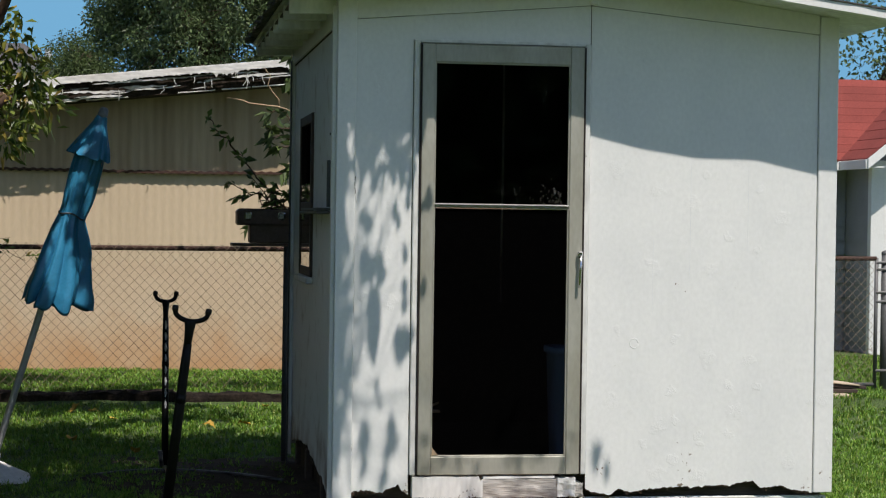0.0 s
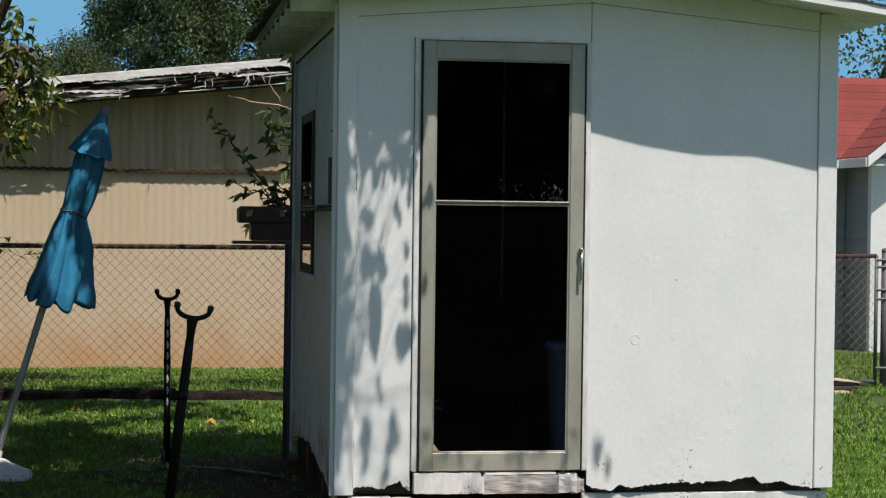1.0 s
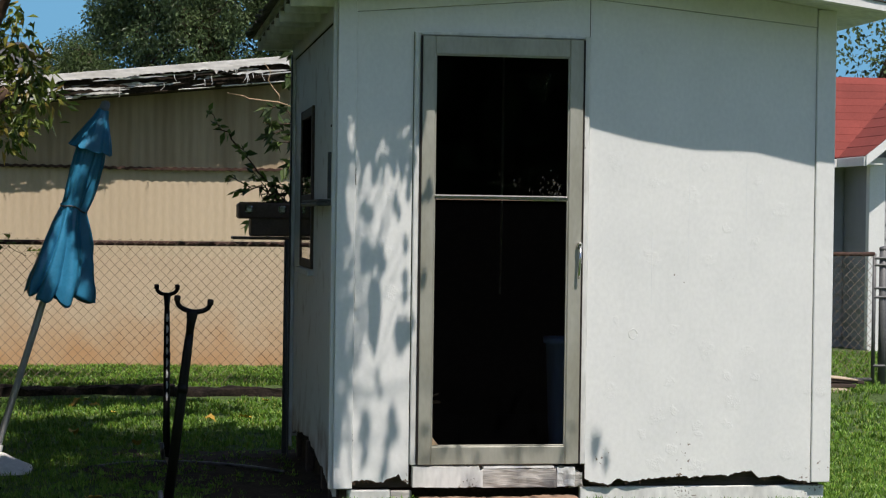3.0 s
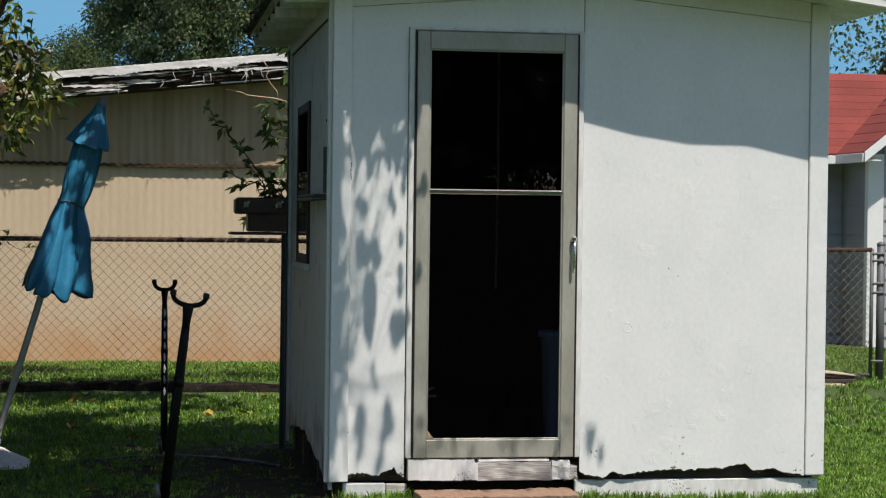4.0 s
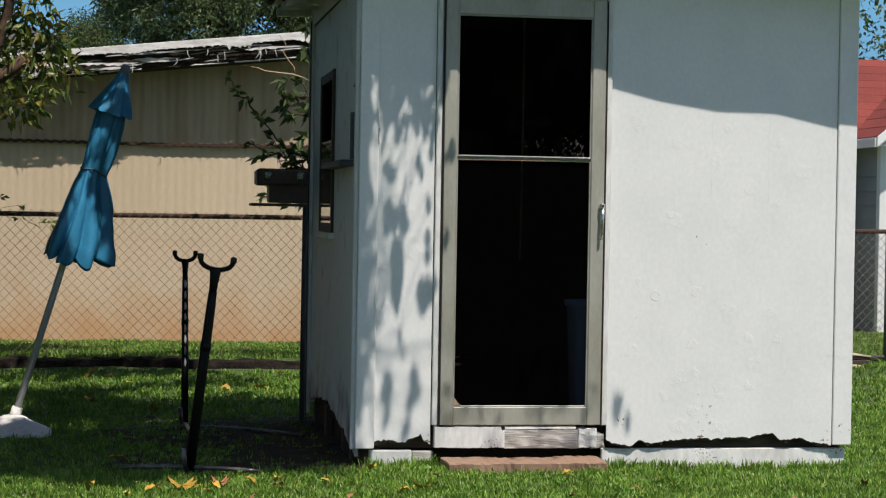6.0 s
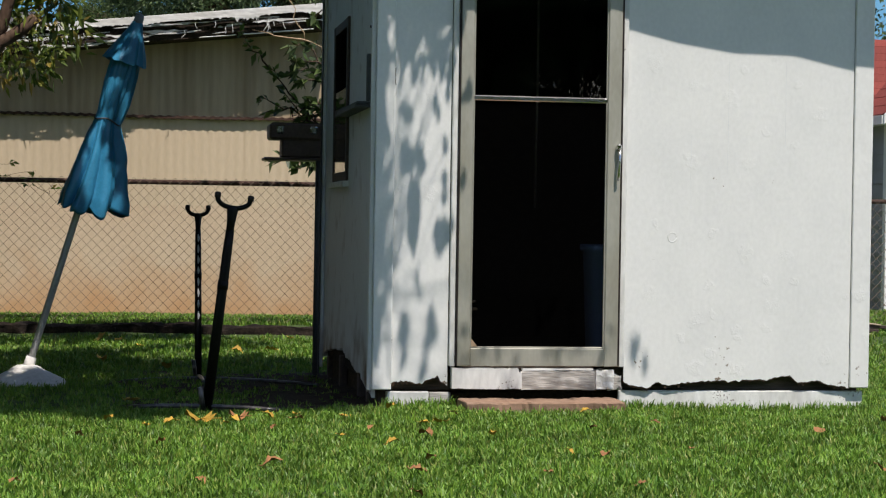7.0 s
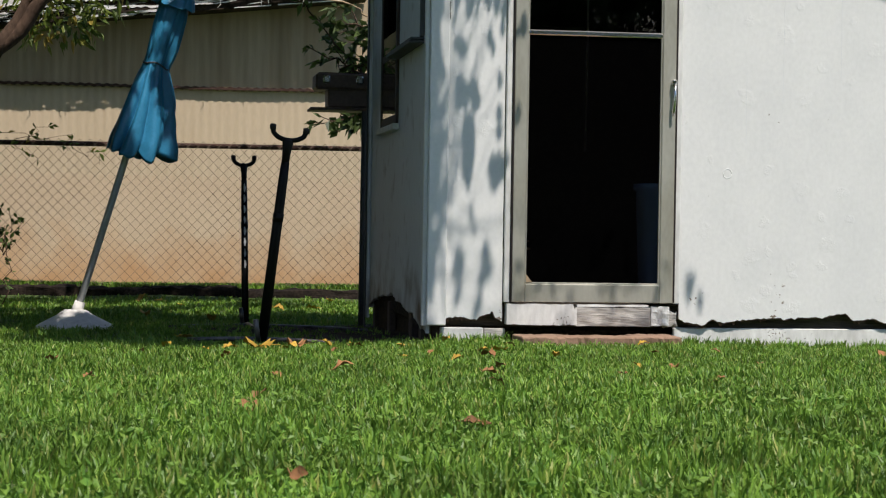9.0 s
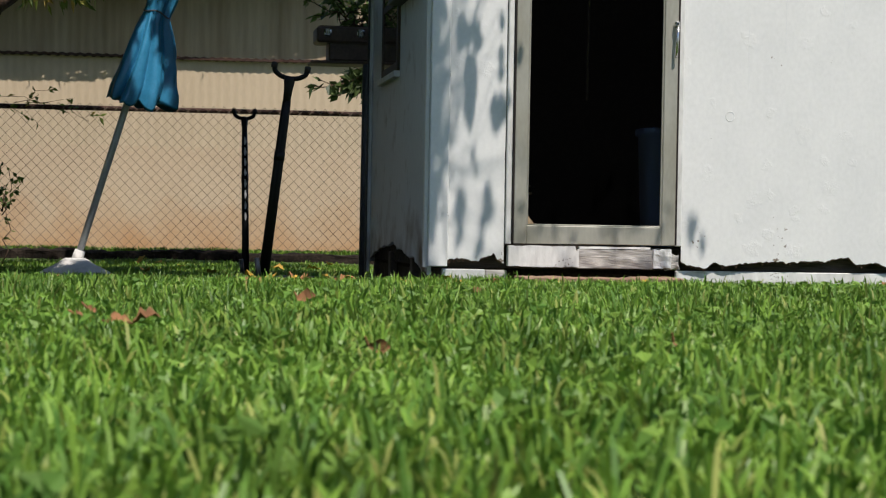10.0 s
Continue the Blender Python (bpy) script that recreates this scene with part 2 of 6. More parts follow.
CLOVER = leaf_mat("clover_leaf", (0.20, 0.335, 0.05), (0.10, 0.22, 0.032), None, 0.5, 0.28, 0.25)
LEAF_OAK = leaf_mat("dark_oak_leaf", (0.150, 0.212, 0.082), (0.026, 0.046, 0.020), None, 0.4, 0.25)
LEAF_CEDAR = leaf_mat("dark_cedar_shrub_leaf", (0.085, 0.125, 0.035), (0.028, 0.05, 0.015), None, 0.5, 0.2)
LEAF_PEACH = leaf_mat("yellow_green_leaf", (0.21, 0.26, 0.048), (0.045, 0.09, 0.02), (0.34, 0.25, 0.06), 0.4, 0.35)
LEAF_SHRUB = leaf_mat("shrub_leaf", (0.15, 0.22, 0.05), (0.028, 0.06, 0.016), None, 0.4, 0.3)
DRY = mat("dry_brown_leaf", (0.27, 0.125, 0.05), 0.8, grain=0.2, grain_scale=90, blotch=0.4, blotch_scale=30, random_by="object", random_amount=0.4)
YELLOW = mat("yellow_fallen_leaf", (0.46, 0.28, 0.04), 0.7, grain=0.2, grain_scale=90, blotch=0.4, blotch_scale=30, random_by="object", random_amount=0.25)


def chipped(m, scale, lo, hi, color=(0.10, 0.075, 0.055), reach=None, gain=0.07):
    """Small chips where the paint has gone; reach: (height, fade) keeps most of them along the rotted lower edge."""
    n, l = m.node_tree.nodes, m.node_tree.links
    b = n["Principled BSDF"]
    tc, ns, wide, mul, rm, mx = (n.new(k) for k in ("ShaderNodeTexCoord", "ShaderNodeTexNoise", "ShaderNodeTexNoise", "ShaderNodeMath", "ShaderNodeMapRange", "ShaderNodeMix"))
    for node, k, d in ((ns, scale, 3.0), (wide, 5.0, 3.0)):
        node.inputs["Scale"].default_value, node.inputs["Detail"].default_value = k, d
        l.new(tc.outputs["Object"], node.inputs["Vector"])
    mul.operation = "MULTIPLY"
    l.new(ns.outputs["Fac"], mul.inputs[0])
    l.new(wide.outputs["Fac"], mul.inputs[1])
    src = mul.outputs[0]
    if reach:
        sep, near, add = n.new("ShaderNodeSeparateXYZ"), n.new("ShaderNodeMapRange"), n.new("ShaderNodeMath")
        l.new(tc.outputs["Object"], sep.inputs[0])
        l.new(sep.outputs["Z"], near.inputs["Value"])
        near.inputs["From Min"].default_value, near.inputs["From Max"].default_value = reach[0] + reach[1], reach[0]
        near.inputs["To Max"].default_value = gain
        add.operation = "ADD"
        l.new(src, add.inputs[0])
        l.new(near.outputs["Result"], add.inputs[1])
        src = add.outputs[0]
    rm.inputs["From Min"].default_value, rm.inputs["From Max"].default_value = lo, hi
    l.new(src, rm.inputs["Value"])
    mx.data_type = "RGBA"
    mx.inputs["B"].default_value = (*color, 1)
    old = b.inputs["Base Color"].links[0].from_socket
    l.new(old, mx.inputs["A"])
    l.new(rm.outputs["Result"], mx.inputs["Factor"])
    l.new(mx.outputs["Result"], b.inputs["Base Color"])


chipped(WHITE, 48, 0.466, 0.482, color=(0.24, 0.19, 0.15), reach=(0.09, 0.30), gain=0.10)
chipped(WHITE_WORN, 85, 0.475, 0.49, color=(0.17, 0.135, 0.11), reach=(0.05, 0.25))


def knots(m, scale, radius, depth, share):
    """Painted-over knots and brushed filler in plywood: rough round patches in some of the cells."""
    n, l = m.node_tree.nodes, m.node_tree.links
    b = n["Principled BSDF"]
    tc, sep, com, warp, off, vor, near, pick, both, rough, mul, bp = (n.new("ShaderNode" + k) for k in (
        "TexCoord", "SeparateXYZ", "CombineXYZ", "TexNoise", "VectorMath", "TexVoronoi", "MapRange", "Math", "Math", "TexNoise", "Math", "Bump"))
    l.new(tc.outputs["Object"], sep.inputs[0])
    l.new(sep.outputs["X"], com.inputs["X"])
    l.new(sep.outputs["Z"], com.inputs["Y"])
    warp.inputs["Scale"].default_value, warp.inputs["Detail"].default_value = 22.0, 2.0
    l.new(com.outputs[0], warp.inputs["Vector"])
    off.operation = "MULTIPLY_ADD"
    off.inputs[1].default_value = (0.06, 0.085, 0.0)
    l.new(warp.outputs["Color"], off.inputs[0])
    l.new(com.outputs[0], off.inputs[2])
    vor.voronoi_dimensions = "2D"
    vor.inputs["Scale"].default_value = scale
    l.new(off.outputs[0], vor.inputs["Vector"])
    near.inputs["From Min"].default_value, near.inputs["From Max"].default_value = radius * scale, radius * scale * 0.55
    l.new(vor.outputs["Distance"], near.inputs["Value"])
    cs = n.new("ShaderNodeSeparateColor")
    l.new(vor.outputs["Color"], cs.inputs[0])
    pick.operation = "LESS_THAN"
    pick.inputs[1].default_value = share
    l.new(cs.outputs[0], pick.inputs[0])
    both.operation = "MULTIPLY"
    l.new(near.outputs["Result"], both.inputs[0])
    l.new(pick.outputs[0], both.inputs[1])
    rough.inputs["Scale"].default_value, rough.inputs["Detail"].default_value, rough.inputs["Distortion"].default_value = 62.0, 2.0, 1.6
    l.new(com.outputs[0], rough.inputs["Vector"])
    mul.operation = "MULTIPLY"
    l.new(both.outputs[0], mul.inputs[0])
    l.new(rough.outputs["Fac"], mul.inputs[1])
    bp.inputs["Strength"].default_value, bp.inputs["Distance"].default_value = 0.9, depth
    l.new(mul.outputs[0], bp.inputs["Height"])
    l.new(b.inputs["Normal"].links[0].from_socket, bp.inputs["Normal"])
    l.new(bp.outputs["Normal"], b.inputs["Normal"])


knots(WHITE, 4.6, 0.044, 0.0014, 0.42)
knots(WHITE, 7.3, 0.026, 0.0013, 0.24)
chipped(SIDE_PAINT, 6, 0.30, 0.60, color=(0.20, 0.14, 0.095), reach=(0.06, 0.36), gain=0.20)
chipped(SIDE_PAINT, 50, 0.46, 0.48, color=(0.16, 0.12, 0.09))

# ---- builders ----
def thing(name, at, label, category, group="", kind=""):
    ob = new(name)
    ob.empty_display_size = 0.1
    ob.location = at
    return tagged(ob, label, category, group, kind)


def place_of(ob):
    return Matrix.Translation(ob.location) if ob.parent is None else place_of(ob.parent) @ Matrix.Translation(ob.location)


def adopt(ob, parent):
    if parent is not None:
        ob.parent = parent
        ob.matrix_parent_inverse = place_of(parent).inverted() if parent.type == "EMPTY" else Matrix.Identity(4)
    return ob


def part(name, bm, material, parent=None, label="", smooth=False):
    """Links a bmesh (in world coordinates) as one mesh object under its thing or part."""
    me = bpy.data.meshes.new(name)
    bm.to_mesh(me)
    bm.free()
    me.materials.append(material)
    if smooth:
        me.shade_smooth()
    return adopt(tagged(new(name, me), label), parent)


def raw(name, verts, faces, material, parent=None, label="", smooth=False):
    """A mesh from numpy arrays: verts (n, 3), faces a list of (m, k) index arrays."""
    me = bpy.data.meshes.new(name)
    verts = np.asarray(verts, dtype=np.float32)
    faces = [np.asarray(f, dtype=np.int32) for f in faces if len(f)]
    me.vertices.add(len(verts))
    me.vertices.foreach_set("co", verts.ravel())
    loops = np.concatenate([f.ravel() for f in faces])
    sizes = np.concatenate([np.full(len(f), f.shape[1], dtype=np.int32) for f in faces])
    starts = np.concatenate([[0], np.cumsum(sizes)[:-1]]).astype(np.int32)
    me.loops.add(len(loops))
    me.loops.foreach_set("vertex_index", loops)
    me.polygons.add(len(sizes))
    me.polygons.foreach_set("loop_start", starts)
    me.update(calc_edges=True)
    me.validate()
    me.materials.append(material)
    me.shade_smooth() if smooth else me.shade_flat()
    return adopt(tagged(new(name, me), label), parent)


def box(x0, x1, y0, y1, z0, z1, bevel=0.004, bm=None, m=None):
    bm = bm or bmesh.new()
    r = bmesh.ops.create_cube(bm, size=1)
    t = Matrix.Translation(((x0 + x1) / 2, (y0 + y1) / 2, (z0 + z1) / 2)) @ Matrix.Diagonal((x1 - x0, y1 - y0, z1 - z0, 1))
    bmesh.ops.transform(bm, matrix=(m @ t) if m else t, verts=r["verts"])
    if bevel:
        edges = {e for v in r["verts"] for e in v.link_edges}
        bmesh.ops.bevel(bm, geom=list(edges), offset=bevel, segments=1, affect="EDGES")
    return bm


def tube(points, radii, sides=10, bm=None, caps=True, flat=1.0):
    """A tapered tube along points."""
    bm = bm or bmesh.new()
    points = [Vector(p) for p in points]
    if isinstance(radii, (int, float)):
        radii = [radii] * len(points)
    rings, up = [], None
    for i, p in enumerate(points):
        d = (points[min(i + 1, len(points) - 1)] - points[max(i - 1, 0)]).normalized()
        if up is None:
            up = d.orthogonal().normalized()
        side = (up - d * up.dot(d)).normalized()
        up = side
        other = d.cross(side)
        rings.append([bm.verts.new(p + (side * math.cos(a) + other * math.sin(a) * flat) * radii[i]) for a in (2 * math.pi * k / sides for k in range(sides))])
    for a, b in zip(rings, rings[1:]):
        for k in range(sides):
            bm.faces.new((a[k], a[(k + 1) % sides], b[(k + 1) % sides], b[k]))
    if caps:
        bm.faces.new(list(reversed(rings[0])))
        bm.faces.new(rings[-1])
    return bm


def jagged_panel(u0, u1, top, bottom, place, thick, step=0.012):
    """A board whose lower edge is rotted away: top and bottom give the height along u; place(u, d, z) puts it into the world."""
    n = max(2, int((u1 - u0) / step))
    bm = bmesh.new()
    cols = []
    for i in range(n + 1):
        u = u0 + (u1 - u0) * i / n
        zs = (bottom(u), min(bottom(u) + 0.05, top(u)), top(u))
        cols.append([[bm.verts.new(place(u, d, z)) for z in zs] for d in (0.0, thick)])
    for a, b in zip(cols, cols[1:]):
        for k in (0, 1):
            bm.faces.new((a[0][k], b[0][k], b[0][k + 1], a[0][k + 1]))
            bm.faces.new((a[1][k + 1], b[1][k + 1], b[1][k], a[1][k]))
        bm.faces.new((a[1][0], b[1][0], b[0][0], a[0][0]))
        bm.faces.new((a[0][2], b[0][2], b[1][2], a[1][2]))
    for c, flip in ((cols[0], False), (cols[-1], True)):
        for k in (0, 1):
            f = (c[0][k], c[0][k + 1], c[1][k + 1], c[1][k])
            bm.faces.new(tuple(reversed(f)) if flip else f)
    bmesh.ops.recalc_face_normals(bm, faces=bm.faces)
    return bm


def rough_edge(u, seed):
    """Ragged rot: slow waves and sharp nibbles."""
    return 0.02 * noise.noise((u * 4, seed, 0)) + 0.014 * noise.noise((u * 17, seed, 3)) + 0.007 * noise.noise((u * 70, seed, 7))


def ramp_of(pairs):
    xs, ys = zip(*pairs)
    return lambda u: float(np.interp(u, xs, ys))


GROUND = ((-40, 0.10), (-9, 0.11), (-6.8, 0.10), (-4.8, 0.095), (-4.0, 0.085), (-2.6, 0.045), (-1.2, 0.012), (0, -0.012), (1.6, -0.035), (2.6, -0.07), (4.0, -0.07), (5.5, -0.045), (5.76, -0.03), (5.96, 0.045), (6.3, 0.04), (9.2, -0.055), (14, -0.08), (60, -0.10))
GY, GZ = (np.array(v) for v in zip(*GROUND))


def ground_z(x, y):
    x, y = np.asarray(x, dtype=float), np.asarray(y, dtype=float)
    near = np.exp(-((x - 0) ** 2 + (y + 2) ** 2) / 400)
    dip = 0.07 * np.clip((x - 2.6) / 1.2, 0, 1) * np.exp(-((y - 6.4) / 1.6) ** 2)
    return np.interp(y, GY, GZ) - dip + near * 0.008 * (np.sin(x * 2.1 + 1) * np.cos(y * 1.7) + 0.6 * np.sin(x * 5.3 - y * 4.1))


def leaves(points, dirs, length, width, rng, droop=0.3):
    """Folded leaf blades at points, pointing along dirs. Returns verts and triangles."""
    n = len(points)
    d = dirs / np.maximum(np.linalg.norm(dirs, axis=1, keepdims=True), 1e-6)
    r = rng.normal(size=(n, 3))
    s = np.cross(d, r)
    s /= np.maximum(np.linalg.norm(s, axis=1, keepdims=True), 1e-6)
    up = np.cross(s, d)
    L = (length * rng.uniform(0.65, 1.25, n))[:, None]
    W = (width * rng.uniform(0.7, 1.25, n))[:, None]
    base = points
    mid_l = points + d * L * 0.45 + s * W * 0.5 + up * W * 0.22
    mid_r = points + d * L * 0.45 - s * W * 0.5 + up * W * 0.22
    tip = points + d * L - np.array([0, 0, 1.0]) * L * droop * 0.4
    v = np.stack([base, mid_l, tip, mid_r], axis=1).reshape(-1, 3)
    k = np.arange(n)[:, None] * 4
    return v, np.concatenate([k + [0, 1, 2], k + [0, 2, 3]])


def blades(xy, rng, height, width, name, parent=None, bend=True, lie=1.15):
    """Grass blades, standing on the ground at xy, with a bend where they are near."""
    n = len(xy)
    # most blades stand in small tufts and lean away from the middle
    a = rng.uniform(0, 2 * np.pi, n)
    xy = xy.copy()
    tuft = np.arange(n) % 8 != 0
    home = (np.arange(n) // 8) * 8
    spread = np.abs(rng.normal(0, 0.55 * height, n))
    xy[tuft] = xy[home[tuft]] + (np.stack([np.cos(a), np.sin(a)], 1) * spread[:, None])[tuft]
    h = height * rng.uniform(0.5, 1.2, n) * rng.uniform(0.7, 1.2, n // 8 + 1)[np.arange(n) // 8]
    w = width * rng.uniform(0.6, 1.2, n)
    lean = h * rng.uniform(0.08, lie, n)
    face = a + rng.normal(0, 0.5, n) + np.pi / 2
    sx, sy = np.cos(face) * w / 2, np.sin(face) * w / 2
    dx, dy = np.cos(a) * lean, np.sin(a) * lean
    z = ground_z(xy[:, 0], xy[:, 1]) - 0.004
    o = np.zeros(n)
    P = lambda fx, fz, k: np.stack([xy[:, 0] + dx * fx + sx * k, xy[:, 1] + dy * fx + sy * k, z + h * fz], axis=1)
    if not bend:
        v = np.stack([P(0, 0, 0.7), P(0, 0, -0.7), P(0.45, 0.62, -1), P(0.45, 0.62, 1), P(1.0, 1.0, 0)], axis=1).reshape(-1, 3)
        k = np.arange(n)[:, None] * 5
        return raw(name, v, [k + [0, 1, 2, 3], k + [3, 2, 4]], GRASS, parent)
    v = np.stack([P(0, 0, 0.7), P(0, 0, -0.7), P(0.3, 0.55, -1), P(0.3, 0.55, 1), P(0.68, 0.86, -0.8), P(0.68, 0.86, 0.8), P(1.1, 0.98, 0)], axis=1).reshape(-1, 3)
    k = np.arange(n)[:, None] * 7
    return raw(name, v, [np.concatenate([k + [0, 1, 2, 3], k + [3, 2, 4, 5]]), k + [5, 4, 6]], GRASS, parent)


# ---- ground ----
def axis(lo, hi, step, far):
    mid = np.arange(lo, hi + step / 2, step)
    out = np.cumsum(np.geomspace(step, far / 4, 16))
    return np.concatenate([lo - out[::-1], mid, hi + out])


gx, gy = axis(-7, 9, 0.2, 900), axis(-12, 13, 0.2, 900)
X, Y = np.meshgrid(gx, gy)
V = np.stack([X.ravel(), Y.ravel(), ground_z(X, Y).ravel()], axis=1)
I = np.arange(len(gx) * len(gy)).reshape(len(gy), len(gx))
ground = raw("ground", V, [np.stack([I[:-1, :-1].ravel(), I[:-1, 1:].ravel(), I[1:, 1:].ravel(), I[1:, :-1].ravel()], axis=1)], LAWN, smooth=True)
tagged(ground, "mown green lawn with thatch between the blades", "lawn", kind="structure")

# ---- shed ----
W, D = 2.42, 2.44
shed = thing("shed", (W / 2, D / 2, 0), "small white-painted plywood garden shed with rotted lower edges", "shed")
roof_z = lambda x: 2.53 - (0.135 if x > W / 2 else 0.095) * abs(x - W / 2)
gable_line = ramp_of([(0, 2.303), (0.09, 2.309), (1.2, 2.403), (2.32, 2.298), (2.42, 2.29)])
front = lambda u, d, z: (u, d, z)
left_cut = ramp_of([(0.09, 0.105), (0.16, 0.112), (0.24, 0.108), (0.285, 0.135), (0.31, 0.15), (0.33, 0.115), (0.36, 0.105)])
right_cut = ramp_of([(1.2, 0.125), (1.24, 0.10), (1.32, 0.095), (1.36, 0.118), (1.42, 0.108), (1.60, 0.122), (1.9, 0.128), (2.0, 0.148), (2.03, 0.152), (2.07, 0.12), (2.18, 0.13), (2.24, 0.105), (2.32, 0.095)])
front_wall = part("front_wall", jagged_panel(0.0905, 0.356, gable_line, lambda u: left_cut(u) + 0.75 * rough_edge(u, 1) + 0.006 * noise.noise((u * 42, 1, 4)) + 0.004 * noise.noise((u * 150, 1, 9)), front, 0.006, 0.005), WHITE, shed)
part("panel", jagged_panel(1.2045, 2.3255, gable_line, lambda u: right_cut(u) + 0.75 * rough_edge(u, 2) + 0.006 * noise.noise((u * 42, 2, 4)) + 0.004 * noise.noise((u * 150, 2, 9)), front, 0.006, 0.005), WHITE, front_wall)
for a, b, cut, sd in ((0.0905, 0.356, left_cut, 1), (1.2045, 2.3255, right_cut, 2)):
    part("torn_ply", jagged_panel(a, b, lambda u: cut(u) + 0.08, lambda u: cut(u) + 0.6 * rough_edge(u, sd) - 0.003 - 0.02 * abs(noise.noise((u * 45, sd, 2))) - 0.008 * abs(noise.noise((u * 160, sd, 5))), lambda u, d, z: (u, d + 0.006, z), 0.012, 0.004), TORN, front_wall, "brown torn plywood edge")
part("panel", jagged_panel(0.3562, 1.2, gable_line, lambda u: 2.222, front, 0.018, 0.05), WHITE, front_wall)
for a, b in ((0.085, 1.196), (1.214, 2.322)):
    part("gable_board", jagged_panel(a, b, lambda u: roof_z(u) + 0.01, lambda u: gable_line(u) + 0.002 + 0.0015 * noise.noise((u * 9, 5, 5)), lambda u, d, z: (u, d - 0.014, z), 0.014, 0.04), WHITE, front_wall)
part("dark_strip", box(2.3256, 2.3284, 0.006, 0.012, 0.12, 2.30, 0), ROT, front_wall, "dark open joint")
for a, b in ((-0.002, 0.088), (2.3285, 2.423)):
    part("corner_board", box(a, b, -0.022 if a < 1 else -0.011, 0.018, 0.080 if a < 1 else 0.093, roof_z(a) + 0.005, 0.004), WHITE, front_wall)
for x, a, b in ((1.70, 1.12, 1.66), (1.985, 1.25, 1.66), (1.52, 0.95, 1.3)):
    part("hairline_crack", tube([(x + 0.004 * noise.noise((z * 5, x, 1)), 0.0002, z) for z in np.linspace(a, b, 14)], 0.0007, 5), SIDE_PAINT, front_wall)
for x, a, b in ((0.0885, 0.93, 1.22), (0.0875, 1.5, 1.58), (0.0885, 0.3, 0.36), (0.357, 0.25, 0.7), (0.357, 1.0, 1.3)):
    part("weather_crack", tube([(x + 0.0035 * noise.noise((z * 14, x * 9, 3)), -0.0005 if x > 0.2 else -0.0225 * (x < 0.088), z) for z in np.linspace(a, b, 16)], [0.0008 + 0.0022 * abs(noise.noise((i * 0.6, x * 40, 2))) for i in range(16)], 5), ROT, front_wall, "dark weathered crack")
# a knot under the paint
bm = tube([(1.432 + 0.021 * math.cos(t), 0.0008, 0.81 + 0.023 * math.sin(t)) for t in np.linspace(0, 6.28, 19)], [0.0021 + 0.0008 * math.sin(3 * i) for i in range(19)], 6)
part("knot_ring", bm, WHITE, front_wall, smooth=True)

# side walls, back wall
side = lambda x0, s: (lambda u, d, z: (x0 + s * d, u, z))
side_cut = ramp_of([(0.0, 0.05), (0.15, 0.06), (0.25, 0.062), (0.4, 0.085), (0.5, 0.12), (0.65, 0.10), (0.8, 0.13), (1.0, 0.15), (1.3, 0.17), (1.7, 0.16), (2.1, 0.12), (2.44, 0.09)])
WIN = (1.15, 1.86, 1.075, 1.935)
eave = lambda u: 2.412
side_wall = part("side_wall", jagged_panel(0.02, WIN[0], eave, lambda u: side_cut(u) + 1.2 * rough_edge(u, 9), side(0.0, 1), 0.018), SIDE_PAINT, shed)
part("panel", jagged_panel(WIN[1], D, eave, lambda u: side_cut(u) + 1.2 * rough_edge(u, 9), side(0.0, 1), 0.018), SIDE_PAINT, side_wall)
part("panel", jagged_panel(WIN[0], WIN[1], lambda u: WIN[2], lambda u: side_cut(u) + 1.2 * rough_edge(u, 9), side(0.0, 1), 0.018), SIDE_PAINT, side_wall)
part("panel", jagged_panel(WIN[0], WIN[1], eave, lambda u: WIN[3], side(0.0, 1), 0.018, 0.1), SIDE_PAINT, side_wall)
# dark strip standing in for the shadow line under the frieze board
part("dark_strip", box(-0.004, 0.0, 0.10, D, 2.268, 2.276, 0), ROT, side_wall)
part("frieze_board", box(-0.014, 0.0, 0.10, D, 2.276, 2.412, 0.003), WHITE, side_wall)
part("corner_board", box(-0.02, 0.0, 0.018, 0.055, 0.075, 2.37, 0.003), WHITE, side_wall)
part("corner_board", box(-0.018, 0.0, D - 0.05, D + 0.02, 0.0, 2.40, 0.003), SIDE_PAINT, side_wall, "dull white corner board")
part("side_wall", box(W - 0.018, W, 0.018, D, 0.09, 2.372, 0.002), WHITE, shed)
part("back_wall", box(0.0, W, D - 0.018, D, 0.06, 2.37, 0.002), WHITE_WORN, shed)
for a in (0.0, 2.44):
    bm = bmesh.new()
    y0 = 0.019 if a == 0 else D - 0.036
    vs = [bm.verts.new(p) for p in ((0.02, y0, 2.36), (W - 0.02, y0, 2.36), (W / 2, y0, roof_z(W / 2) - 0.004))]
    vb = [bm.verts.new((v.co.x, y0 + 0.016, v.co.z)) for v in vs]
    bm.faces.new(vs), bm.faces.new(list(reversed(vb)))
    for k in range(3):
        bm.faces.new((vs[k], vb[k], vb[(k + 1) % 3], vs[(k + 1) % 3]))
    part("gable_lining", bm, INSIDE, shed)
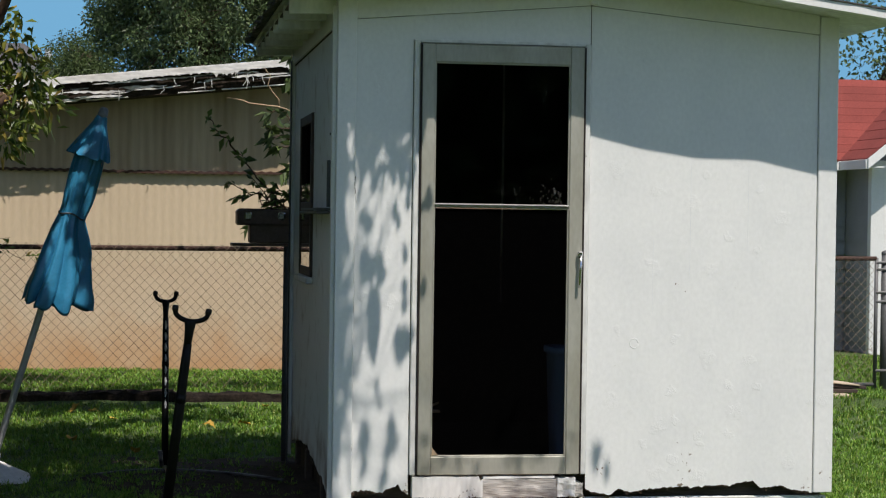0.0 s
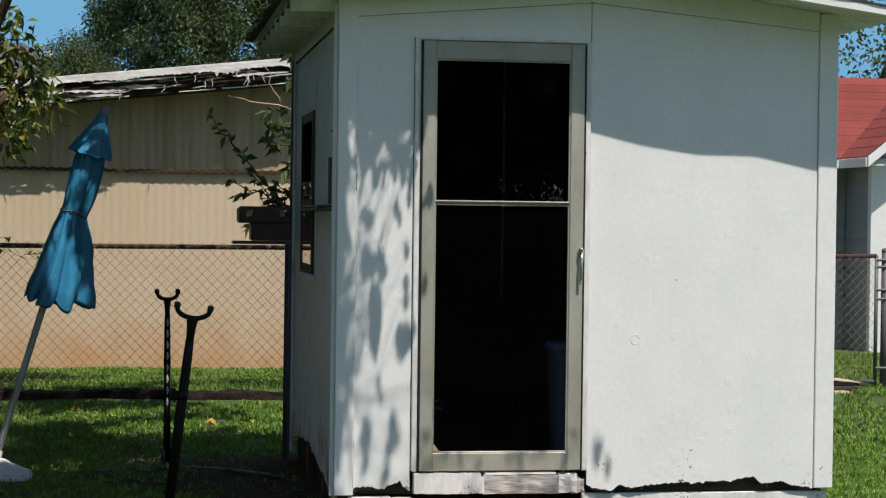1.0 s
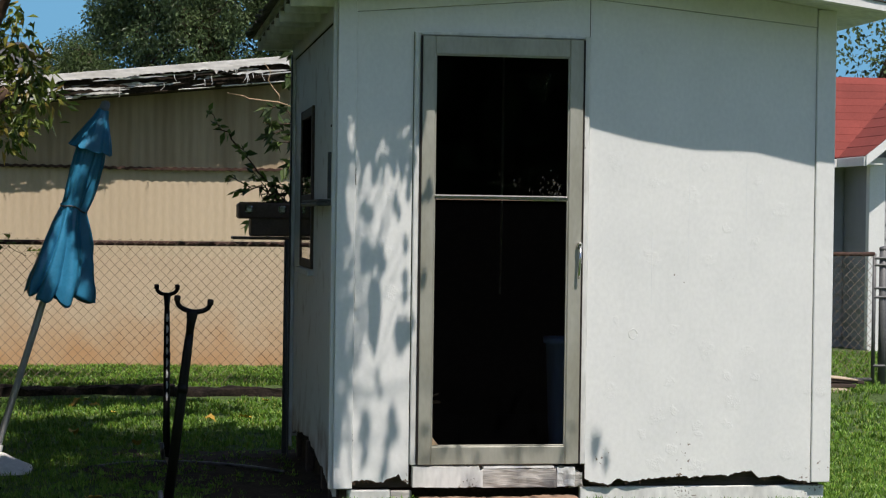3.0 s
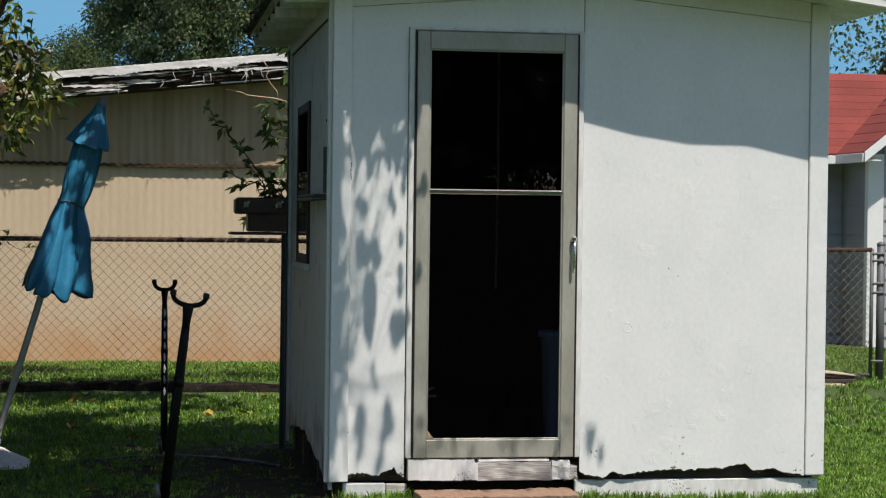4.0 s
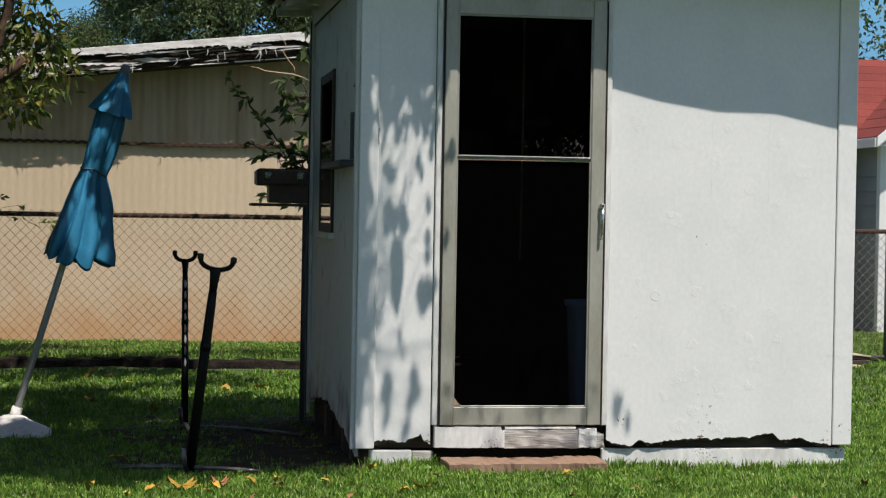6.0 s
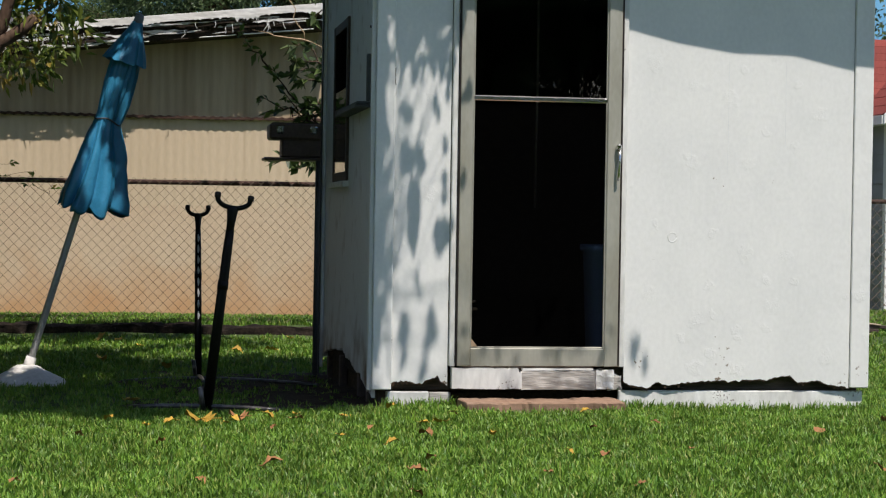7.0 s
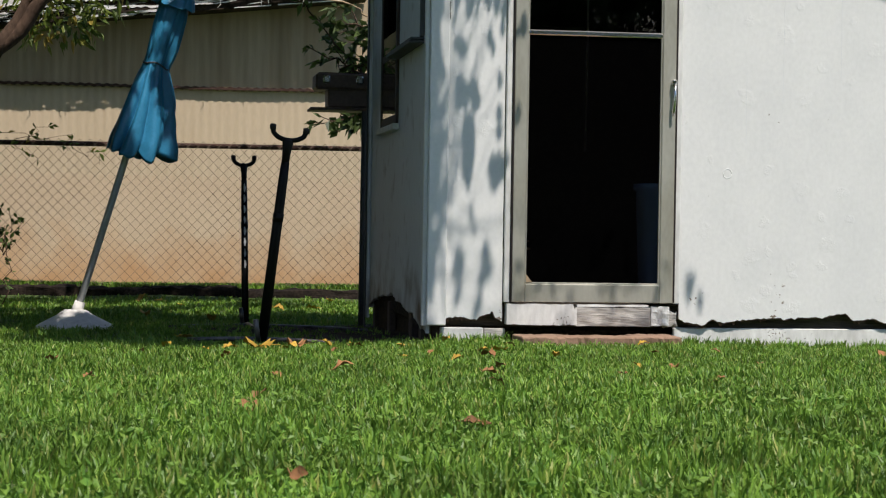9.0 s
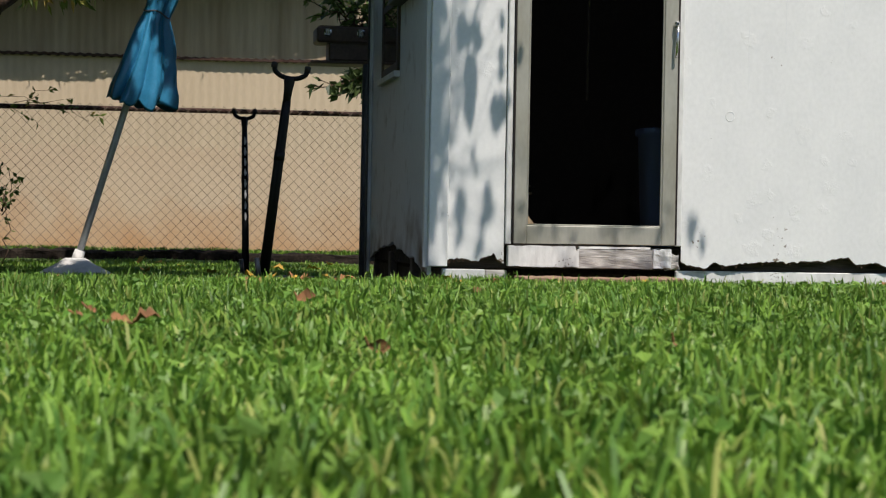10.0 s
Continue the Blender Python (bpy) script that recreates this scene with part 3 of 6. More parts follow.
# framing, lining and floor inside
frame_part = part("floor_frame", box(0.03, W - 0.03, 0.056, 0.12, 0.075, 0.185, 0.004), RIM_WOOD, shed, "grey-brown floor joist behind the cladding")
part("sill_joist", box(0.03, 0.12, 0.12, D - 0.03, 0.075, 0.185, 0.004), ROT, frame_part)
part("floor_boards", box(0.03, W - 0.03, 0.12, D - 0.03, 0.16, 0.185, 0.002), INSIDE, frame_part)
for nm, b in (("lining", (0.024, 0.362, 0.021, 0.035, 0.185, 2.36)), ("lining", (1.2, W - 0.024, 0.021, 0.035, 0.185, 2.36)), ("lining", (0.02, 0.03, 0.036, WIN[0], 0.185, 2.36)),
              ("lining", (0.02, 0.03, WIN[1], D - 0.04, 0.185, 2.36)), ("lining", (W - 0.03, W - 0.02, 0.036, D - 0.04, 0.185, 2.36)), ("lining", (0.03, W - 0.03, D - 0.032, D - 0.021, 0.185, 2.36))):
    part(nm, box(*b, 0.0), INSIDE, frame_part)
for x in (0.03, 1.24, 2.3):
    for y in (0.05, 2.36):
        part("pier", box(x, x + 0.1, y, y + 0.1, -0.12, 0.075, 0.006), BROWN_WOOD, frame_part, "dark brown timber pier")
for y in (0.25, 0.62, 1.5):
    part("pier", box(0.01, 0.05, y, y + 0.09, -0.12, 0.10 + 0.03 * (y > 0.5), 0.006), BROWN_WOOD, frame_part)
part("soil_bank", box(0.055, W - 0.06, 0.13, D - 0.06, -0.14, 0.074, 0.02), SOIL, frame_part, "dark soil under the floor")
part("skirt_end", box(0.272, 0.372, -0.002, 0.02, -0.10, 0.068, 0.004), GREY_WOOD, frame_part, "bare broken end of the skirting")
for a, b in ((0.07, 0.27), (1.188, 2.405)):
    part("skirt_board", box(a, b, 0.022 if a > 1 else 0.004, 0.052, -0.10, 0.076 if a > 1 else 0.070, 0.004), WHITE_WORN, frame_part, "white painted skirting board at the ground")
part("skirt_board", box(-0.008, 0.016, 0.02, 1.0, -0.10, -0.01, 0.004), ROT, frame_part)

edge_at = ramp_of([(-0.3, 0.312), (0.14, 0.315), (0.7, 0.335), (1.29, 0.349), (1.555, 0.361), (1.835, 0.3625), (2.118, 0.346), (2.432, 0.357), (2.7, 0.35)])
# roof: deck, rafters, rake and eave boards
OV, OF = 0.235, 0.322
bm = bmesh.new()
pts = [(-OV, roof_z(-OV)), (W / 2, roof_z(W / 2)), (W + OV, roof_z(W + OV))]
up = [(x, z + 0.02) for x, z in pts]
loop = pts + up[::-1]
ends = [[bm.verts.new((x, y, z + 0.012)) for x, z in loop] for y in (-OF + 0.035, D + 0.25)]
for k in range(6):
    bm.faces.new((ends[0][k], ends[0][(k + 1) % 6], ends[1][(k + 1) % 6], ends[1][k]))
for e in ends:
    bm.faces.new((e[0], e[1], e[4], e[5])), bm.faces.new((e[1], e[2], e[3], e[4]))
bmesh.ops.recalc_face_normals(bm, faces=bm.faces)
roof = part("roof", bm, WHITE_WORN, shed, "low gable roof with white boarded underside")
for s in (-1, 1):
    bm = bmesh.new()
    xs = np.linspace(W / 2, W / 2 + s * (W / 2 + OV), 40)
    rows = [[bm.verts.new((x, -OF + 0.034 if back else -edge_at(x) + 0.019, roof_z(x) + z)) for x in xs] for back, z in ((0, 0.0), (0, 0.038), (1, 0.038), (1, 0.0))]
    for r1, r2 in zip(rows, rows[1:] + rows[:1]):
        for k in range(39):
            bm.faces.new((r1[k], r1[k + 1], r2[k + 1], r2[k]))
    bm.faces.new([r[0] for r in rows]), bm.faces.new([r[-1] for r in rows])
    bmesh.ops.recalc_face_normals(bm, faces=bm.faces)
    part("rake_board", bm, WHITE, roof, "white painted rake board")
for i in range(8):
    y = 0.05 + i * 0.345
    bm = bmesh.new()
    x0, sag = -0.222, 0.006 * math.sin(i * 2.3)
    q = [(x0, 2.331 + sag), (x0, roof_z(x0) + 0.012), (-0.001, roof_z(0) + 0.012), (-0.001, 2.336 + sag)]
    e1, e2 = ([bm.verts.new((x, yy, z)) for x, z in q] for yy in (y, y + 0.042))
    bm.faces.new(e1), bm.faces.new(e2[::-1])
    for k in range(4):
        bm.faces.new((e1[k], e2[k], e2[(k + 1) % 4], e1[(k + 1) % 4]))
    bmesh.ops.recalc_face_normals(bm, faces=bm.faces)
    bmesh.ops.bevel(bm, geom=list(bm.edges), offset=0.004, segments=1, affect="EDGES")
    part("rafter_tail", bm, WHITE_WORN, roof, "white painted rafter tail")
# dark boards added between the tails; their colour carries the recess shade
for i in range(7):
    y = 0.096 + i * 0.345
    part("soffit_board", box(-0.218, -0.002, y, y + 0.295, -0.004, 0.003, 0, m=Matrix.Translation((0, 0, roof_z(-0.11) - 0.002)) @ Matrix.Rotation(-math.atan(0.095), 4, "Y") @ Matrix.Translation((0.0, 0, 0.0))), BROWN_WOOD, roof, "brown boards between the rafters, recess shade put into their colour")
for i in range(34):
    y, w = -0.30 + i * 0.088, 0.05
    curl = 0.018 * math.sin(i * 1.7) + 0.012 * math.sin(i * 4.1)
    bm = box(-OV - 0.045 - 0.5 * abs(curl), -OV + 0.03, y - w, y + w, -0.005, 0.006, 0.002, m=Matrix.Translation((0, 0, roof_z(-OV) + 0.036)) @ Matrix.Translation((-OV, y, 0)) @ Matrix.Rotation(-0.25 - 12 * curl, 4, "Y") @ Matrix.Translation((OV, -y, 0)))
    part("curled_shingle", bm, SHINGLE, roof, "dark curled shingle end")
for x0, s in ((-OV, -1), (W + OV, 1)):
    part("eave_edge", box(min(x0 + s * 0.03, x0 - s * 0.02), max(x0 + s * 0.03, x0 - s * 0.02), -OF + 0.02, D + 0.27, roof_z(x0) + 0.026, roof_z(x0) + 0.045, 0.003), SHINGLE, roof, "dark curled shingle edge")
part("bracket", box(1.19, 1.225, -0.05, -0.014, 2.405, 2.435, 0.003), WHITE, roof, "small white block under the ridge")

# sill under the door, step
flake = lambda u: 0.086 + 0.35 * rough_edge(u, 31)
sill = part("door_sill", jagged_panel(0.372, 0.705, lambda u: 0.186 - 0.5 * abs(rough_edge(u, 33)) - (0.02 if u > 0.69 else 0), flake, lambda u, d, z: (u, d - 0.036, z), 0.06, 0.006), WHITE_WORN, shed, "flaking painted timber sill")


def split_block(x0, x1, y0, y1, z0, z1, amount, seed, cuts=7):
    bm = box(x0, x1, y0, y1, z0, z1, 0)
    bmesh.ops.subdivide_edges(bm, edges=bm.edges, cuts=cuts, use_grid_fill=True)
    for v in bm.verts:
        q = v.co * 38 + Vector((seed, 0, 0))
        v.co += Vector((0.6 * noise.noise(q), noise.noise(q + Vector((0, 9, 0))), noise.noise(q + Vector((5, 0, 3))))) * amount
    return bm


part("sill_block", split_block(0.702, 1.06, -0.030, 0.03, 0.083, 0.170, 0.004, 2, 9), GREY_WOOD, sill, "bare weathered timber")
part("sill_splinter", split_block(0.71, 1.05, -0.026, 0.02, 0.174, 0.184, 0.004, 5, 9), WHITE_WORN, sill)
part("sill_block", split_block(1.062, 1.15, -0.036, 0.03, 0.088, 0.176, 0.007, 3), WHITE_WORN, sill, "split end of the old sill")
part("sill_block", split_block(1.13, 1.19, -0.024, 0.03, 0.082, 0.15, 0.014, 8), GREY_WOOD, sill, "split end of the old sill")

# storm door
door = part("storm_door", box(0.3935, 0.456, -0.032, 0.0, 0.193, 2.205, 0.004), ALU, shed, "aluminium storm door with dirty glass, shut")
part("stile", box(1.100, 1.1675, -0.032, 0.0, 0.193, 2.205, 0.004), ALU, door)
part("top_rail", box(0.4565, 1.0995, -0.0312, -0.001, 2.12, 2.2045, 0.003), ALU, door)
part("bottom_rail", box(0.4565, 1.0995, -0.0312, -0.001, 0.1935, 0.278, 0.003), ALU, door)
for a, b in ((0.3875, 0.395), (1.166, 1.1735)):
    part("seal", box(a, b, -0.0335, -0.004, 0.195, 2.203, 0.001), RUBBER, door, "dark perished door seal")
bm = bmesh.new()
f1, f2 = ([bm.verts.new((x, y, z)) for x, z in ((0.463, 0.285), (0.492, 0.285), (0.463, 0.322))] for y in (-0.0275, -0.0262))
bm.faces.new(f1), bm.faces.new(f2[::-1])
for k in range(3):
    bm.faces.new((f1[k], f2[k], f2[(k + 1) % 3], f1[(k + 1) % 3]))
part("corner_plate", bm, CUT, door, "small rusty corner plate")
part("mid_rail", box(0.456, 1.100, -0.029, -0.006, 1.438, 1.462, 0.005), CHROME, door, "bright metal cross rail")
for a, b, c, d in ((0.456, 0.463, 0.278, 2.12), (1.093, 1.10, 0.278, 2.12)):
    part("glazing_bead", box(a, b, -0.026, -0.01, c, d, 0.002), ALU, door)
for c, d in ((0.278, 0.285), (2.113, 2.12)):
    part("glazing_bead", box(0.463, 1.093, -0.026, -0.01, c, d, 0.002), ALU, door)
for c, d in ((0.283, 1.44), (1.46, 2.115)):
    part("pane", box(0.461, 1.095, -0.019, -0.016, c, d, 0), SPECKED if c > 1 else SCREEN, door, "dark dusty glass pane" if c > 1 else "black see-through sheet")
for a, b in ((0.3595, 0.3875), (1.1735, 1.2)):
    part("jamb", box(a, b, -0.02, 0.03, 0.19, 2.222, 0.004), WHITE_WORN, door, "flaking white door jamb")
part("head_jamb", box(0.387, 1.174, -0.018, 0.03, 2.209, 2.224, 0.003), WHITE_WORN, door)
for a, b in ((0.354, 0.396), (1.165, 1.207)):
    part("backing_strip", box(a, b, 0.004, 0.019, 0.19, 2.215, 0), ROT, door, "dark open joint")
handle = part("handle", box(1.141, 1.165, -0.062, -0.032, 1.215, 1.245, 0.006), CHROME, door, "chrome latch handle")
part("lever", tube([(1.155, -0.058, 1.225), (1.152, -0.066, 1.17), (1.150, -0.062, 1.10), (1.150, -0.05, 1.075)], [0.008, 0.007, 0.007, 0.005], 8), CHROME, handle, smooth=True)

# side window with ledge
y0, y1, z0, z1 = WIN
window = part("window", box(-0.014, 0.02, y0, y0 + 0.055, z0, z1, 0.004), BROWN_WOOD, shed, "brown wooden side window")
part("jamb", box(-0.014, 0.02, y1 - 0.055, y1, z0, z1, 0.004), BROWN_WOOD, window)
for a, b in ((z0, z0 + 0.05), (z1 - 0.05, z1), (1.43, 1.47)):
    part("rail", box(-0.012, 0.018, y0 + 0.055, y1 - 0.055, a, b, 0.004), BROWN_WOOD, window)
for a, b in ((z0 + 0.05, 1.43), (1.47, 1.565)):
    part("pane", box(-0.009, -0.006, y0 + 0.05, y1 - 0.05, a, b, 0), GLASS, window).visible_shadow = False
# black sheet added to darken the upper part of the window
part("screen", box(-0.009, -0.006, y0 + 0.05, y1 - 0.05, 1.567, z1 - 0.05, 0), SCREEN, window, "black see-through sheet")
part("sill", box(-0.035, 0.0, y0 - 0.02, y1 + 0.02, z0 - 0.035, z0 - 0.002, 0.004), WHITE_WORN, window)
ledge = part("ledge", box(-0.075, 0.0, 0.20, y0 - 0.03, 1.405, 1.42, 0.003), SLATE, shed, "grey narrow shelf on the side wall")
part("batten", box(-0.068, 0.0, 0.20, y0 - 0.03, 1.423, 1.434, 0.002), SLATE, ledge)
part("upright", box(-0.02, 0.0, 0.20, 0.24, 1.437, 1.66, 0.003), SLATE, ledge, "dark upright strip")
part("screw", tube([(-0.02, 0.11, 1.78), (0.0, 0.11, 1.78)], 0.006, 8), ROT, side_wall)

step = thing("plank_step", (0.8, -0.1, 0), "reddish brown wooden plank lying below the shed door", "plank")
bm = box(0.395, 1.15, -0.27, -0.045, -0.03, 0.045, 0.006, m=Matrix.Rotation(0.01, 4, "Z"))
bmesh.ops.subdivide_edges(bm, edges=[e for e in bm.edges if e.calc_length() > 0.3], cuts=46)
for v in bm.verts:
    v.co.z += 0.007 * noise.noise(v.co * 9) + 0.004 * noise.noise(v.co * 45)
    v.co.y += 0.012 * noise.noise(v.co * 11) + 0.008 * noise.noise(v.co * 50)
    v.co.x += 0.02 * noise.noise(Vector((v.co.y * 40, v.co.z * 30, 3)))
part("plank", bm, BRICK, step)

# things inside the shed
bin_ob = thing("storage_bin", (1.25, 0.45, 0.185), "tall blue plastic bin inside the shed", "bin")
bm = bmesh.new()
rings = []
for z, s in ((0.186, 0.105), (0.19, 0.115), (0.73, 0.135), (0.735, 0.148), (0.765, 0.148), (0.765, 0.13), (0.22, 0.11)):
    rings.append([bm.verts.new((1.25 + s * math.copysign(abs(math.cos(a)) ** 0.5, math.cos(a)), 0.45 + s * math.copysign(abs(math.sin(a)) ** 0.5, math.sin(a)), z)) for a in np.linspace(0, 2 * math.pi, 24, endpoint=False)])
for a, b in zip(rings, rings[1:]):
    for k in range(24):
        bm.faces.new((a[k], a[(k + 1) % 24], b[(k + 1) % 24], b[k]))
bm.faces.new(rings[0][::-1]), bm.faces.new(rings[-1])
part("tub", bm, BIN, bin_ob, smooth=True)
cord = thing("hanging_cord", (1.01, 1.2, 2.36), "thin pale cord hanging in the dark shed", "cord")
part("strand", tube([(1.01, 1.2, 2.56), (1.012, 1.2, 1.6), (1.008, 1.2, 0.95)], 0.006, 8), CONCRETE, cord, smooth=True)
clutter = thing("garden_tool", (0.5, 0.35, 0.185), "small red-handled tool on the shed floor", "tool")
part("head", box(0.51, 0.585, 0.50, 0.55, 0.43, 0.442, 0.004), CUT, clutter)
part("handle", tube([(0.52, 0.52, 0.455), (0.58, 0.55, 0.475)], 0.006, 8), CUT, clutter, smooth=True)
part("shaft", tube([(0.54, 0.53, 0.187), (0.55, 0.53, 0.432)], 0.01, 8), RUST, clutter, smooth=True)


# ---- planter box and downpipe at the shed's back corner ----
planter = thing("planter_box", (-0.17, 2.6, 1.22), "dark brown window box hung beside the shed corner", "planter")
part("trough", box(-0.25, 0.02, 2.50, 2.70, 1.232, 1.345, 0.008), BROWN, planter)
part("rim", box(-0.325, 0.03, 2.47, 2.73, 1.335, 1.43, 0.012), BROWN, planter, "wide dark rim")
part("shelf", box(-0.355, 0.03, 2.48, 2.72, 1.212, 1.229, 0.004), BROWN, planter, "narrow shelf board")
for x in (-0.285, -0.09, 0.0):
    part("clip", box(x, x + 0.045, 2.452, 2.4715, 1.366, 1.414, 0.009), CHROME, planter, "dented silver clip")
part("soil", box(-0.31, 0.015, 2.485, 2.715, 1.41, 1.434, 0.004), SOIL, planter)
pipe = thing("downpipe", (-0.045, 2.49, 0), "dark grey downpipe on the shed's back corner", "pipe")
part("pipe", tube([(-0.036, 2.50, -0.08), (-0.034, 2.49, 1.212)], 0.017, 8), SLATE, pipe, smooth=True)
part("post", box(-0.026, -0.020, 2.40, 2.46, -0.08, 2.30, 0.002), SLATE, pipe)


# ---- shrubs and trees ----
def twig_lines(rng, start, end, n, wander):
    start, end = np.array(start, float), np.array(end, float)
    t = np.linspace(0, 1, n)[:, None]
    p = start + (end - start) * t
    p[1:-1] += rng.normal(0, wander, (n - 2, 3))
    return p


def sprig(rng, line, count, spread, length):
    """Leaves along a twig: their points and directions."""
    t = rng.uniform(0.15, 1, count) * (len(line) - 1)
    i = np.minimum(t.astype(int), len(line) - 2)
    f = (t - i)[:, None]
    p = line[i] * (1 - f) + line[i + 1] * f
    d = line[i + 1] - line[i]
    d = d / np.linalg.norm(d, axis=1, keepdims=True) * 0.7 + rng.normal(0, spread, (count, 3)) + np.array([0, 0, -0.15])
    return p, d


def leafy(name, base, label, category, twigs, count, leaf, material, seed, stem=0.006, spread=0.7, wander=0.03, leaf_w=0.42):
    rng = np.random.default_rng(seed)
    ob = thing(name, base, label, category)
    P, Q = [], []
    for a, b in twigs:
        line = twig_lines(rng, a, b, 7, wander)
        part("stem", tube(line, list(np.linspace(stem, stem * 0.35, 7)), 6), BARK, ob, smooth=True)
        p, d = sprig(rng, line, count, spread, leaf)
        P.append(p), Q.append(d)
    v, f = leaves(np.concatenate(P), np.concatenate(Q), leaf, leaf * leaf_w, rng)
    raw("foliage", v, [f], material, ob)
    return ob


leafy("potted_plant", (-0.08, 2.6, 1.43), "leafy green plant growing out of the planter box", "plant",
      [((-0.04, 2.6, 1.43), (-0.10, 2.58, 1.58)), ((-0.10, 2.58, 1.45), (-0.38, 2.52, 1.56)), ((-0.08, 2.58, 1.44), (-0.34, 2.55, 1.50)), ((-0.05, 2.6, 1.44), (-0.24, 2.56, 1.62)), ((-0.06, 2.6, 1.43), (-0.14, 2.6, 1.55)), ((-0.02, 2.6, 1.43), (0.0, 2.6, 1.52))],
      15, 0.064, LEAF_SHRUB, 11, spread=0.45)
leafy("climbing_stem", (-0.08, 2.62, 1.43), "thin arching stem with paired drooping leaves", "plant",
      [((-0.02, 2.62, 1.43), (-0.17, 2.62, 1.58)), ((-0.17, 2.62, 1.58), (-0.33, 2.62, 1.77)), ((-0.33, 2.62, 1.77), (-0.50, 2.62, 1.97))], 15, 0.072, LEAF_SHRUB, 15, spread=0.5, wander=0.008, leaf_w=0.46)
# the darker cedar leaf colour stands for the shade on this shrub
leafy("shrub", (0.55, 5.7, 0.02), "tall thin-leaved shrub behind the shed corner", "shrub",
      [((0.55, 5.7, 0.0), (0.50, 5.7, 1.5)), ((0.50, 5.7, 1.4), (0.42, 5.72, 2.9)), ((0.46, 5.7, 2.0), (0.02, 5.7, 2.06)), ((0.46, 5.7, 2.0), (0.05, 5.72, 2.16)), ((0.45, 5.7, 2.05), (0.03, 5.7, 1.97)), ((0.46, 5.7, 1.95), (0.12, 5.7, 1.90)), ((0.47, 5.7, 1.9), (0.2, 5.7, 1.72)),
       ((0.5, 5.7, 1.35), (-0.10, 5.66, 1.31)), ((0.5, 5.7, 1.4), (-0.02, 5.66, 1.35)), ((0.5, 5.7, 1.3), (0.10, 5.66, 1.24)), ((0.5, 5.7, 1.35), (0.15, 5.66, 1.33)), ((0.5, 5.7, 1.35), (0.22, 5.66, 1.23)), ((0.5, 5.7, 1.45), (0.2, 5.66, 1.42)), ((0.44, 5.7, 2.5), (0.2, 5.7, 2.62)), ((0.45, 5.7, 2.4), (0.18, 5.72, 2.38)), ((0.44, 5.7, 2.6), (0.3, 5.7, 2.85))], 25, 0.105, LEAF_CEDAR, 12, 0.009, leaf_w=0.46)
twig_ob = thing("bare_twig", (0.3, 5.65, 2.1), "bare pale twig arching out from the shrub", "twig")
for a, b, r in (((0.42, 5.66, 2.05), (0.20, 5.64, 2.19), 0.008), ((0.20, 5.64, 2.19), (-0.25, 5.62, 2.27), 0.006), ((0.14, 5.64, 2.2), (0.02, 5.62, 2.50), 0.005)):
    part("stem", tube(twig_lines(np.random.default_rng(3), a, b, 6, 0.008), [r, r, r * 0.9, r * 0.8, r * 0.6, r * 0.4], 6), CUT, twig_ob, smooth=True)
leafy("sapling", (-2.27, 4.6, -0.06), "thin young sapling with a tuft of leaves", "sapling",
      [((-2.27, 4.6, -0.06), (-2.24, 4.6, 0.48)), ((-2.26, 4.6, 0.32), (-2.15, 4.6, 0.56)), ((-2.26, 4.6, 0.35), (-2.32, 4.6, 0.58)), ((-2.26, 4.6, 0.3), (-2.22, 4.6, 0.60))], 17, 0.052, LEAF_SHRUB, 13, 0.005, leaf_w=0.6)
leafy("fence_vine", (-2.1, 6.15, 1.1), "thin vine trailing along the wire fence", "vine",
      [((-2.6, 6.16, 1.14), (-1.85, 6.15, 1.20)), ((-2.3, 6.14, 1.15), (-1.85, 6.12, 1.13)), ((-2.4, 6.14, 1.13), (-2.12, 6.1, 1.0)), ((-2.2, 6.12, 1.16), (-2.0, 6.1, 1.26)),
       ((-1.9, 6.12, 1.13), (-1.66, 6.12, 0.97))], 8, 0.062, LEAF_PEACH, 14, 0.0026, leaf_w=0.5)


